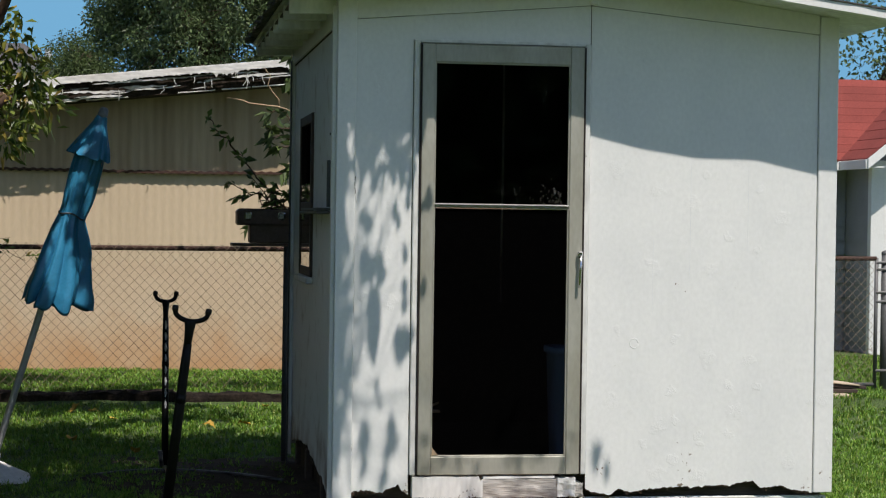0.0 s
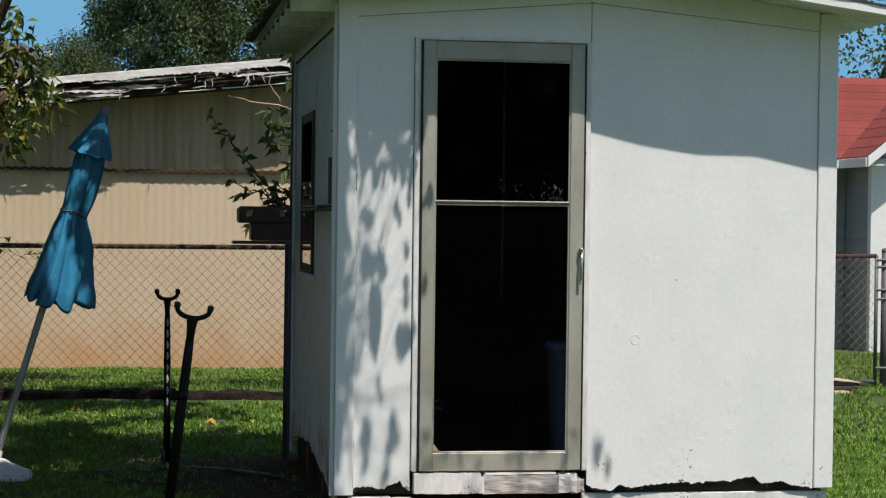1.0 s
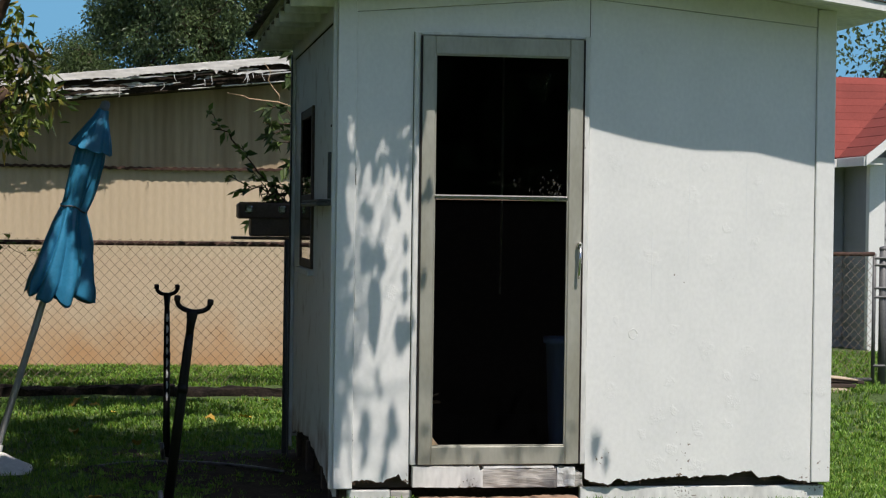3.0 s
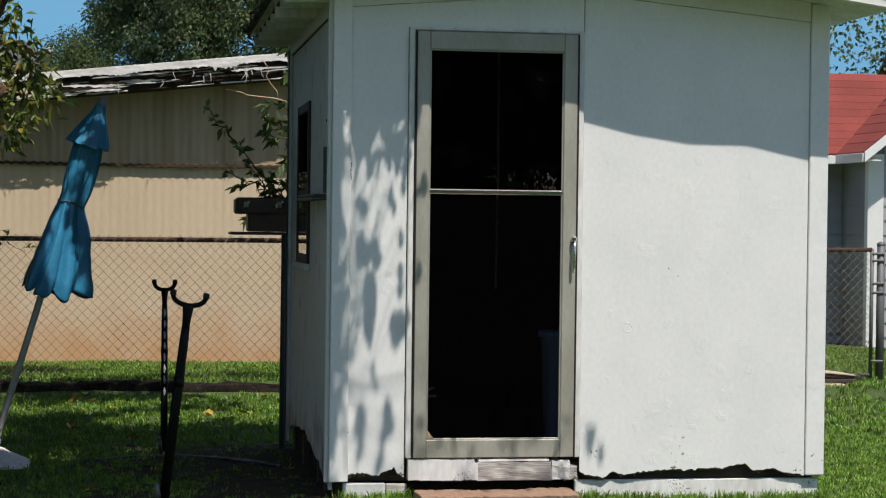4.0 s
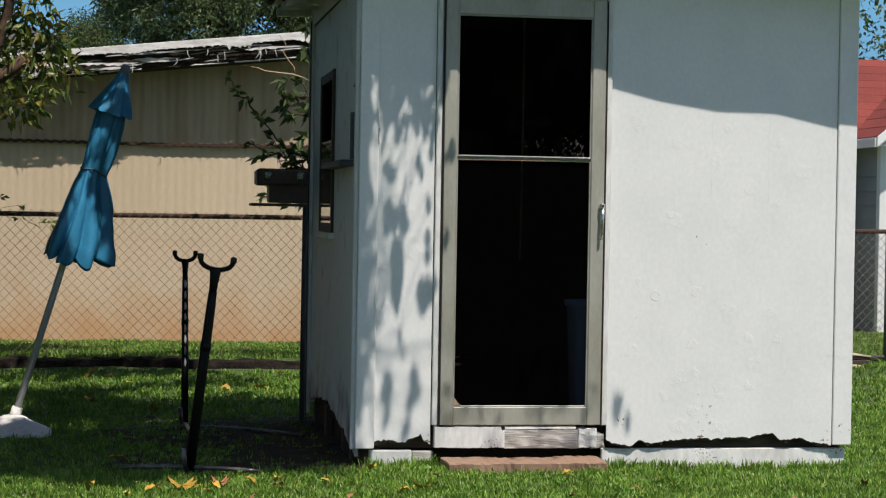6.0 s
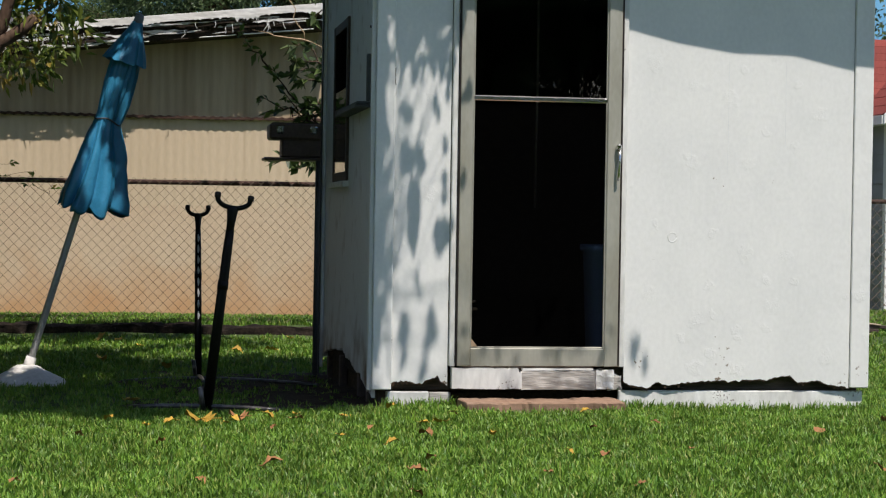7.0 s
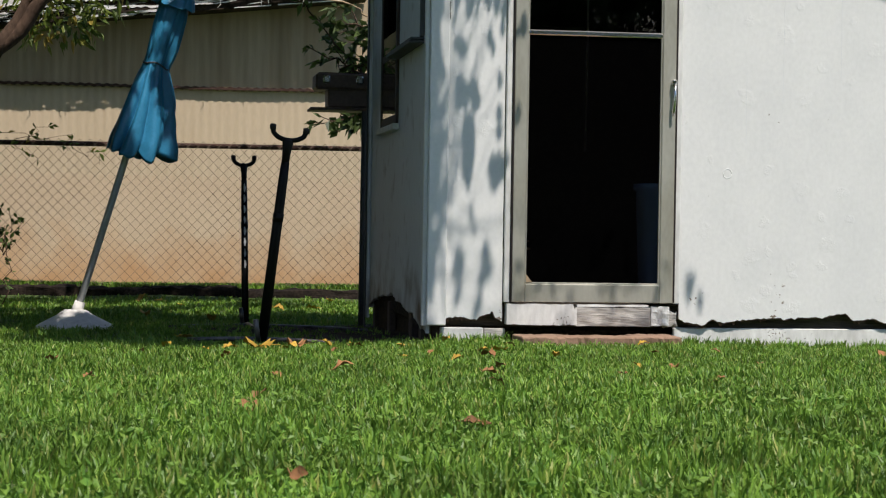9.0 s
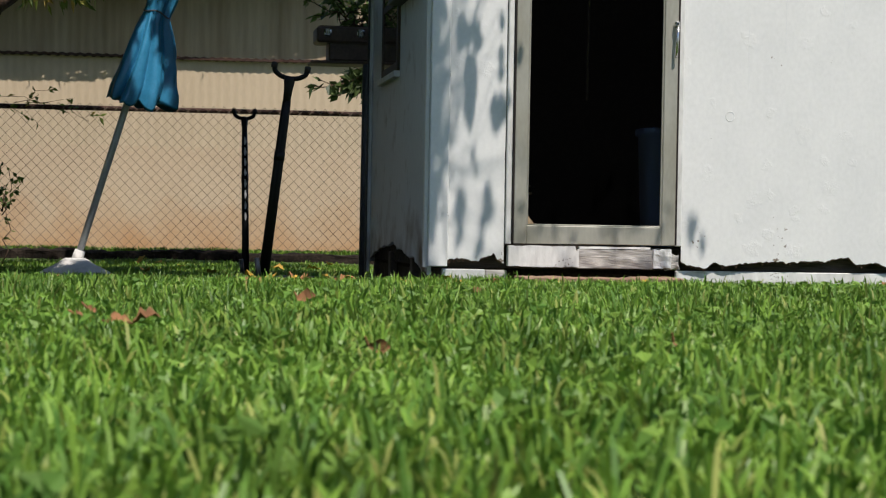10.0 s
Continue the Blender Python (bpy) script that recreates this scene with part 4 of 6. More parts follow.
def tree(name, base, label, limbs, clusters, material, leaf, seed, keep=None, per=60, radius=0.24, twigs=True, leaf_w=0.4, sparse=None, sides=9, open_at=None):
    """Limbs are (points, radii); clusters are centres of leaf tufts, each tied to the nearest limb point by a twig."""
    rng = np.random.default_rng(seed)
    ob = thing(name, base, label, "tree")
    bm, anchor = bmesh.new(), []
    for pts, radii in limbs:
        dense = []
        for a, b in zip(pts, pts[1:]):
            for t in np.linspace(0, 1, 5)[:-1]:
                dense.append(np.array(a) * (1 - t) + np.array(b) * t)
        dense.append(np.array(pts[-1], float))
        dense = np.array(dense)
        smooth_line = dense.copy()
        smooth_line[1:-1] = (dense[:-2] + 2 * dense[1:-1] + dense[2:]) / 4
        smooth_line[1:-1] += rng.normal(0, 0.012, smooth_line[1:-1].shape)
        tube(smooth_line, list(np.interp(np.linspace(0, 1, len(dense)), np.linspace(0, 1, len(radii)), radii)), sides, bm)
        anchor.append(smooth_line[len(smooth_line) // 3:])
    anchor = np.concatenate(anchor)
    P, Q, T, Z = [], [], [], []
    thin = set(range(len(clusters))[sparse]) if sparse else ()
    full, wide = per, radius
    for ci, c in enumerate(clusters):
        c = np.asarray(c, float)
        near_view = ci in thin and c[1] > 3
        per, radius = (15, 0.135) if near_view else (12, 0.12) if ci in thin else (full, wide)
        a = anchor[np.argmin(((anchor - c) ** 2).sum(1))]
        if twigs:
            line = twig_lines(rng, a, c, 5, 0.04)
            path = np.concatenate([line[:-1] * (1 - t) + line[1:] * t for t in (0.0, 0.33, 0.67)])
            if open_at is not None and ci not in thin and open_at(path).any():
                continue
            tube(line, [q * (0.2 if ci in thin else 0.6) for q in (0.014, 0.011, 0.009, 0.006, 0.003)], 4, bm, caps=False)
        off = rng.normal(0, 1, (per, 3))
        off *= radius * np.cbrt(rng.uniform(0.05, 1, per))[:, None] / np.linalg.norm(off, axis=1, keepdims=True)
        P.append(c + off)
        T.append(np.full(per, ci in thin))
        Z.append(np.full(per, 1.2 * leaf if near_view else leaf if ci in thin or not thin else 1.6 * leaf))
        Q.append(off + rng.normal(0, radius * 0.6, (per, 3)) + np.array([0, 0, -0.4 * radius]))
    P, Q, Z, thin_leaf = np.concatenate(P), np.concatenate(Q), np.concatenate(Z), np.concatenate(T)
    if keep is not None:
        ok = keep(P, rng, thin_leaf)
        P, Q, Z, thin_leaf = P[ok], Q[ok], Z[ok], thin_leaf[ok]
    part("trunk", bm, BARK, ob, "grey-brown rough bark", smooth=True)
    v, f = leaves(P, Q, Z, Z * np.where(thin_leaf, 0.36, leaf_w), rng)
    raw("crown", v, [f], material, ob)
    return ob


def sun_gaps(P):
    """Gaps in the crown through which the sun reaches the lawn, the umbrella and the sawn limb."""
    kg = P[:, 2] / SUN.z
    gx, gy = P[:, 0] - SUN.x * kg, P[:, 1] - SUN.y * kg
    wave = np.sin(gx * 3.3 + 1.3 * np.sin(gy * 1.9 + 1)) * np.sin(gy * 4.1 + 0.7 * np.sin(gx * 2.7))
    fine = np.sin(gx * 11 + 2 * np.sin(gy * 5)) * np.sin(gy * 13 + np.sin(gx * 7))
    hit = (gy > 3.5) & (gy < 6.5) & (wave + 0.5 * fine > 0.22)
    hit |= (gy > -0.4) & (gy <= 3.5) & (gx < -0.35) & (wave + 0.6 * fine > 1.0)
    hit |= (gy >= 6.5) & (gx > -1.2) & (fine > -0.1)
    hit &= P[:, 2] > 3.2
    for c, r in (((-1.31, 1.5, 1.20), 0.115), ((-1.22, 1.5, 0.98), 0.085), ((-1.34, 1.55, 1.42), 0.05), ((-1.19, 1.55, 1.78), 0.10), ((-1.42, 1.5, 1.06), 0.06), ((-1.68, 4.08, 2.46), 0.30), ((-1.75, 4.1, 2.9), 0.24), ((-1.67, 1.6, 0.06), 0.13)):
        w = P - np.array(c)
        along = w @ np.array(SUN)
        off = np.linalg.norm(w - along[:, None] * np.array(SUN), axis=1)
        hit |= (off < r) & (along > 0.9)
    return hit


def shade_ok(P, rng, thin):
    """The crown stops where open lawn and the sunlit wall begin."""
    k = np.maximum(-P[:, 1], 0) / -SUN.y
    wx, wz = P[:, 0] - SUN.x * k, P[:, 2] - SUN.z * k
    kg = P[:, 2] / SUN.z
    gx, gy = P[:, 0] - SUN.x * kg, P[:, 1] - SUN.y * kg
    on_wall = (P[:, 1] < 0) & (wz > -0.05) & (wx > -0.02)
    bad = on_wall & ~thin
    bad |= on_wall & thin & (wx > 0.44) & (wz > 0.45)
    edge = -0.28 - 0.65 * np.clip((-gx - 0.8) / 0.9, 0, 1) + 0.22 * np.sin(gx * 4.3 + 2) + 0.14 * np.sin(gx * 13 + 1) + rng.normal(0, 0.14, len(P))
    bad |= (~on_wall) & (gy < edge) & (P[:, 1] < 3)
    bad |= (~on_wall) & (gx > 0.0) & (gy < 0)
    kw = (9.2 - P[:, 1]) / -SUN.y
    back_z, back_x = P[:, 2] - SUN.z * kw, P[:, 0] - SUN.x * kw
    bad |= (back_z > -0.15) & (back_x > -2.7) & ~thin
    return ~(bad | (sun_gaps(P) & ~thin))


rng = np.random.default_rng(21)
crown = []
while len(crown) < 560:
    c = rng.uniform(-1, 1, 3)
    if (c ** 2).sum() < 1:
        crown.append((-1.35 + 2.3 * c[0], 1.7 + 4.2 * c[1], 4.6 + 1.2 * c[2]))
while len(crown) < 760:
    crown.append((rng.uniform(-1.9, 0.5), rng.uniform(-2.5, 0.9), rng.uniform(3.6, 5.4)))
while len(crown) < 1050:
    crown.append((rng.uniform(-2.8, 0.3), rng.uniform(-2.2, 3.2), rng.uniform(3.6, 5.2)))
# unseen foliage on the left, added to keep sky light off the lawn
while len(crown) < 2000:
    crown.append((rng.uniform(-6.2, -2.6), rng.uniform(-2.2, 7.5), rng.uniform(2.6, 6.2)))
while len(crown) < 2750:
    crown.append((rng.uniform(-6.0, -2.75), rng.uniform(-2.0, 5.5), rng.uniform(0.5, 3.4)))
heavy = len(crown)
# unseen low hanging twigs added for shade between sun and the shed's front corner
low = []
for x, z in ((0.5, 0.12), (0.62, 0.2), (0.75, 0.1), (0.88, 0.22), (1.0, 0.12), (1.12, 0.2)):
    low.append((x, z))
for x, z in low:
    y = -(2.6 - z) / (SUN.z / -SUN.y) - rng.uniform(0.35, 0.8)
    kk = y / SUN.y
    crown.append((x + SUN.x * kk, y, z + SUN.z * kk))
# sprays of leaves hanging from the sawn limb
for x, z in ((-1.78, 2.62), (-1.70, 2.56), (-1.82, 2.48), (-1.67, 2.46), (-1.75, 2.38), (-1.62, 2.37), (-1.80, 2.30), (-1.64, 2.28), (-1.57, 2.24), (-1.70, 2.20), (-1.78, 2.12), (-1.58, 2.15), (-1.52, 2.11), (-1.67, 2.06),
             (-1.76, 1.98), (-1.80, 1.92), (-1.74, 1.94), (-1.85, 1.86), (-1.95, 2.6), (-1.98, 2.4), (-1.95, 2.2), (-2.0, 2.0), (-2.05, 1.9), (-2.2, 2.3), (-2.2, 2.1), (-1.95, 1.86)):
    back = 0.55 if z < 2.12 else 0.0
    crown.append((x, rng.uniform(4.05, 4.2) + back, z))
    low.append((x, z))
    crown.append((x + rng.uniform(-0.05, 0.05), rng.uniform(4.05, 4.2) + back, z + rng.uniform(-0.05, 0.05)))
    low.append((x, z))
low_count = len(low)
yard_tree = tree("fruit_tree", (-3.0, 3.7, -0.06), "spreading fruit tree with yellow-green leaves and a sawn limb",
    [([(-3.0, 3.7, -0.1), (-2.95, 3.75, 0.7), (-2.75, 3.9, 1.25), (-2.5, 4.0, 1.45)], [0.17, 0.14, 0.12, 0.09]),
     ([(-2.55, 3.97, 1.42), (-2.27, 4.0, 1.62), (-2.02, 4.0, 1.90), (-1.76, 4.0, 2.15)], [0.065, 0.054, 0.046, 0.038]),
     ([(-2.3, 4.0, 1.6), (-2.1, 4.02, 1.90), (-1.95, 4.0, 2.18), (-1.80, 3.95, 2.65), (-1.3, 3.4, 3.9), (-0.9, 3.6, 4.8)], [0.052, 0.042, 0.038, 0.034, 0.028, 0.012]),
     ([(-2.95, 3.75, 0.8), (-2.9, 3.2, 2.2), (-2.2, 1.6, 3.6), (-1.0, 0.0, 4.3), (0.4, -1.4, 4.6)], [0.11, 0.09, 0.07, 0.045, 0.012]),
     ([(-2.85, 2.9, 2.5), (-2.6, 1.0, 3.8), (-1.8, -0.8, 4.5)], [0.07, 0.05, 0.012]),
     ([(-2.9, 3.5, 1.6), (-3.3, 4.6, 3.2), (-2.4, 5.2, 4.5)], [0.08, 0.06, 0.012]),
     ([(-1.6, 3.65, 3.3), (-0.6, 2.6, 4.3), (0.2, 1.2, 4.7)], [0.035, 0.025, 0.01]),
     ([(0.1, -1.1, 4.55), (0.45, -1.4, 4.0), (0.55, -1.5, 3.4)], [0.02, 0.01, 0.005]),
     ([(-2.95, 3.6, 1.3), (-3.9, 3.0, 2.8), (-4.9, 2.0, 4.4), (-5.4, 1.2, 5.4)], [0.1, 0.08, 0.05, 0.012]),
     ([(-3.3, 4.6, 3.2), (-4.4, 5.4, 4.4), (-5.2, 6.0, 5.2)], [0.06, 0.04, 0.012])],
    crown, LEAF_PEACH, 0.085, 22, shade_ok, per=125, leaf_w=0.5, open_at=sun_gaps, sparse=slice(heavy, heavy + low_count))


def wall_shade_sprays(blobs, seed):
    """Unseen sprays of long leaves on thin hanging twigs, out in the sun before the shed's corner, placed by the shade
    they cast.
    """
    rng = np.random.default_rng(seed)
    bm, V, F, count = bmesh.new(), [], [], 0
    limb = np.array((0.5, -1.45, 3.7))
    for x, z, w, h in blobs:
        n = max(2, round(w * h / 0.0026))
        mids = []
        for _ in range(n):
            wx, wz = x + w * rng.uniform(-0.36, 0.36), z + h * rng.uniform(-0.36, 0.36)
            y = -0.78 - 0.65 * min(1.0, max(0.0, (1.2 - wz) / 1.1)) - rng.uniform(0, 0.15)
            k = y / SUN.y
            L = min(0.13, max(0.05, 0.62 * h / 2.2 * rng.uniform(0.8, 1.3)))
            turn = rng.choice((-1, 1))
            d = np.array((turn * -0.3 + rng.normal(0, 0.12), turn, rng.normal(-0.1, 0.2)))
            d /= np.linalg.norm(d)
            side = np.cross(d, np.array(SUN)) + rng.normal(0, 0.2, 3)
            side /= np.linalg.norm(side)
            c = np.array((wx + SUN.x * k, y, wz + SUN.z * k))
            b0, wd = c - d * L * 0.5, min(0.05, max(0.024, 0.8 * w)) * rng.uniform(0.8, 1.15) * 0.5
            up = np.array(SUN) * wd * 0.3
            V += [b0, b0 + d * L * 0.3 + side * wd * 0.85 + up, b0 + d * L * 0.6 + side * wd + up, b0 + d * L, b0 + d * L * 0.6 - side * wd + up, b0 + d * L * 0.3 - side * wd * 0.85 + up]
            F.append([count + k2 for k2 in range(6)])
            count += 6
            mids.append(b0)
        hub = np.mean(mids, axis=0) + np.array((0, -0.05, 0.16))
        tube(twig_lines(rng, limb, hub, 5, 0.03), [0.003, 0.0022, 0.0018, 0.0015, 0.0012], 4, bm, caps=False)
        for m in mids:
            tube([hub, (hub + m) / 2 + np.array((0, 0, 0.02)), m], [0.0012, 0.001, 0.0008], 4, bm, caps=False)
    part("shade_twig", bm, BARK, yard_tree, smooth=True)
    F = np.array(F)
    raw("shade_leaves", V, [np.concatenate([F[:, [0, 1, 2, 3]], F[:, [0, 3, 4, 5]]])], LEAF_PEACH, yard_tree)


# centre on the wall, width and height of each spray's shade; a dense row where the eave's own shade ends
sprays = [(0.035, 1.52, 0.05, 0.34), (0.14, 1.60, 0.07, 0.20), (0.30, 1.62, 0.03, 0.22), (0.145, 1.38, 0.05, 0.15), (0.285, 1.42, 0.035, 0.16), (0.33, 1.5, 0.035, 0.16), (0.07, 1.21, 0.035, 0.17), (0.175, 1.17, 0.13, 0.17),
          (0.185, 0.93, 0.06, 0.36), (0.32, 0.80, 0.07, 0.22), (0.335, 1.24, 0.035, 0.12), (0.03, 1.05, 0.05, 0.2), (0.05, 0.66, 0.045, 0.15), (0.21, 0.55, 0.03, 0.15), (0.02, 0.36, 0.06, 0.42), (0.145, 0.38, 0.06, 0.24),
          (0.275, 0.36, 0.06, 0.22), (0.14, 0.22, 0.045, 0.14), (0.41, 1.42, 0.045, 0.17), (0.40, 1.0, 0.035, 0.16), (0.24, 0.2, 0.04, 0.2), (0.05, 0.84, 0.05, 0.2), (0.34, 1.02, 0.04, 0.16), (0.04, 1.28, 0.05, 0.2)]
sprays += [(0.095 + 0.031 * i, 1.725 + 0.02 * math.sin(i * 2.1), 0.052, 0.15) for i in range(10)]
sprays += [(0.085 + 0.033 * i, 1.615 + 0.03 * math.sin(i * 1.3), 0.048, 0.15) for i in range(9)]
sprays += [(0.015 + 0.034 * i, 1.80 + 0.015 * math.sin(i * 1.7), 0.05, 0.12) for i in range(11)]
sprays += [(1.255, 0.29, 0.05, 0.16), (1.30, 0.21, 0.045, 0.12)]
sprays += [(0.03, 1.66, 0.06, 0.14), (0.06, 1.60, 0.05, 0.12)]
wall_shade_sprays([(x - 0.025 if x < 0.08 else x, z, w, h) for x, z, w, h in sprays], 91)
part("sawn_end", tube([(-1.768, 4.0, 2.142), (-1.755, 4.0, 2.155)], 0.037, 10), CUT, yard_tree, "pale sawn limb end")


def cloud(seed, n, centre, radii, lobes):
    rng = np.random.default_rng(seed)
    out = []
    L = [(np.array(centre) + np.array(radii) * rng.uniform(-0.75, 0.75, 3), rng.uniform(0.3, 0.5)) for _ in range(lobes)]
    for _ in range(n):
        c, s = L[rng.integers(len(L))]
        d = rng.normal(0, 1, 3)
        out.append(c + d / np.linalg.norm(d) * np.array(radii) * s * rng.uniform(0.55, 1.0))
    return out


tree("oak_tree", (1.5, 18.5, -0.1), "large dark-leaved oak behind the garage",
     [([(1.5, 18.5, -0.2), (1.45, 18.5, 2.0), (1.2, 18.4, 4.0), (0.8, 18.2, 6.5)], [0.38, 0.3, 0.24, 0.06]), ([(1.4, 18.5, 2.2), (-0.2, 18.2, 4.0), (-1.3, 18, 5.2)], [0.2, 0.13, 0.04]),
      ([(1.4, 18.5, 2.6), (3.2, 18.8, 4.5), (4.2, 18.8, 6)], [0.2, 0.13, 0.04]), ([(1.2, 18.4, 3.6), (0.0, 19, 5.5), (-0.6, 19.4, 7)], [0.15, 0.1, 0.03])],
     [c for i, c in enumerate(cloud(31, 2900, (0.75, 18.5, 5.0), (3.2, 2.2, 3.1), 64)) if c[0] > -1.5 + 0.25 * math.sin(c[2] * 3) and ((2.7 < c[2] < 5.3 and c[0] < 1.6) or i % 5 == 0)], LEAF_OAK, 0.062, 32, per=135, radius=0.22, leaf_w=0.5)
tree("cedar_tree", (-1.4, 16.5, -0.1), "low bushy green tree behind the garage",
     [([(-1.4, 16.5, -0.2), (-1.4, 16.5, 1.8), (-1.5, 16.4, 3.4)], [0.16, 0.12, 0.03]), ([(-1.4, 16.5, 1.4), (-1.9, 16.5, 2.6)], [0.09, 0.03])],
     cloud(33, 120, (-1.62, 16.5, 2.66), (0.72, 0.7, 0.95), 10), LEAF_CEDAR, 0.045, 34, per=300, radius=0.24, leaf_w=0.4)
tree("thin_tree", (11.5, 24, -0.1), "thin-crowned tree with bare grey twigs against the sky",
     [([(11.5, 24, -0.2), (11.4, 24, 2.2), (10.9, 24, 4.4), (10.6, 24, 6.2)], [0.2, 0.16, 0.1, 0.02]), ([(11.4, 24, 2.5), (12.3, 24, 4.2), (12.6, 24, 6)], [0.1, 0.07, 0.02]), ([(11.2, 24, 3.2), (10.2, 24, 4.2), (9.8, 24, 5.4)], [0.07, 0.05, 0.015])],
     cloud(35, 150, (11.2, 24, 4.9), (2.0, 1.2, 1.8), 14), LEAF_OAK, 0.10, 36, per=22, radius=0.4, leaf_w=0.6)

# unseen evergreens behind the camera, added so the glass reflects something dark
for i, (x, y) in enumerate(((-9, -21), (-5.5, -20), (-2, -21.5), (1.5, -20.5), (5, -21), (8.5, -20), (12, -21.5))):
    tree("unseen_evergreen", (x, y, 0.1), "unseen dense evergreen added to darken reflections in the door glass",
         [([(x, y, 0.0), (x, y, 2.5), (x + 0.2, y, 6.0)], [0.2, 0.15, 0.03])],
         cloud(60 + i, 260, (x, y, 3.4), (2.3, 1.2, 3.2), 16), LEAF_OAK, 0.58, 70 + i, per=24, radius=0.5, leaf_w=0.6, twigs=False)

# ---- clear blue sky far behind everything ----
SKY = bpy.data.materials.new("clear_sky")
SKY.use_nodes = True
em = SKY.node_tree.nodes.new("ShaderNodeEmission")
em.inputs["Color"].default_value, em.inputs["Strength"].default_value = (0.145, 0.37, 0.60, 1), 1.0
SKY.node_tree.links.new(em.outputs[0], SKY.node_tree.nodes["Material Output"].inputs["Surface"])
a = np.linspace(-0.75, 0.75, 25)
v = np.concatenate([np.stack([900 * np.sin(a), 900 * np.cos(a), np.full_like(a, z)], 1) for z in (-30, 260)])
k = np.arange(24)
tagged(raw("backdrop", v, [np.stack([k, k + 1, k + 26, k + 25], 1)], SKY), "clear blue sky above the far trees", "sky", kind="structure")

# ---- garage behind the fence ----
garage = thing("garage", (-2.5, 11.5, -0.08), "low cream-coloured garage of corrugated metal with a rotten roof edge", "garage")
GX0, GX1, GW = -8.9, 0.7, 9.25
rake_z = lambda x: 2.415 + 0.104 * (x + 1.555)


def corrugated(x0, x1, zlo, zhi, y, depth, pitch=0.1, sink=0.0):
    n = int((x1 - x0) / pitch * 8)
    xs = np.linspace(x0, x1, n + 1)
    ys = y - depth * np.cos(xs / pitch * 2 * np.pi)
    lo, hi = zlo(xs), zhi(xs)
    fr = np.concatenate([np.stack([xs, ys + sink, lo], 1), np.stack([xs, ys, hi], 1), np.stack([xs, ys + 0.003 + sink, lo], 1), np.stack([xs, ys + 0.003, hi], 1)])
    m, k = n + 1, np.arange(n)
    q = lambda a, b: np.stack([a * m + k, a * m + k + 1, b * m + k + 1, b * m + k], 1)
    return fr, [np.concatenate([q(0, 1), q(3, 2), q(2, 0), q(1, 3)])]


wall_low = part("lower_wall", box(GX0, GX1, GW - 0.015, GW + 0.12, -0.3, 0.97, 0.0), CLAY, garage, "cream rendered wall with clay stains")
sheet_w = 0.8
for i in range(round((GX1 - GX0) / sheet_w)):
    a, b = GX0 + i * sheet_w, GX0 + (i + 1) * sheet_w + 0.006
    lift = 0.004 * (i % 2)
    raw("metal_sheet", *corrugated(a, b, lambda x: np.full_like(x, 0.92), lambda x: np.full_like(x, 1.83), GW - 0.019 - lift, 0.0014, 0.08, sink=0.005 + lift), BARN, garage)
    raw("metal_sheet", *corrugated(a, b, lambda x: 1.795 + 0.004 * np.sin(x * 1.3), lambda x: rake_z(x) + 0.12, GW - 0.045 - lift, 0.0012, 0.08), BARN_UPPER, garage)
xs = np.linspace(GX0, GX1, 1160)
wv = 0.0045 * np.cos(xs / 0.08 * 2 * np.pi) + 0.004 * np.sin(xs * 2.3)
ring = [np.stack([xs, np.full_like(xs, y), z + wv], 1) for y, z in ((GW - 0.066, 1.774), (GW - 0.066, 1.799), (GW - 0.03, 1.799), (GW - 0.03, 1.774))]
k = np.arange(1159)
raw("joint_strip", np.concatenate(ring), [np.concatenate([np.stack([a * 1160 + k, a * 1160 + k + 1, b * 1160 + k + 1, b * 1160 + k], 1) for a, b in ((0, 1), (1, 2), (2, 3), (3, 0))])], RUST, garage, "rusty joint between the sheets")
for x in (GX0, GX1 - 0.1):
    part("side_wall", box(x, x + 0.1, GW + 0.12, 14.5, -0.3, 2.3, 0.004), BARN, garage)
part("back_wall", box(GX0, GX1, 14.4, 14.5, -0.3, 2.2, 0.004), BARN, garage)
RW = GW - 0.03
slope = math.atan(0.104)
rot = Matrix.Translation((-1.555, RW, 2.585)) @ Matrix.Rotation(-slope, 4, "Y") @ Matrix.Rotation(-0.013, 4, "Z") @ Matrix.Translation((0, -RW, 0))
g_roof = part("roof", box(-7.2, 2.22, RW - 0.36, 14.7, -0.02, 0.03, 0.004, m=rot), GREY_ROOF, garage, "flat pitched grey roof")
part("drip_edge", box(-7.2, 2.22, RW - 0.385, RW - 0.362, -0.032, 0.03, 0.003, m=rot), FASCIA, g_roof, "peeling white metal edge")
rng = np.random.default_rng(5)
part("rotten_backing", box(-7.2, 2.22, RW - 0.318, RW - 0.30, -0.185, -0.02, 0.002, m=rot), ROT, g_roof, "dark rotten roof edge boards")


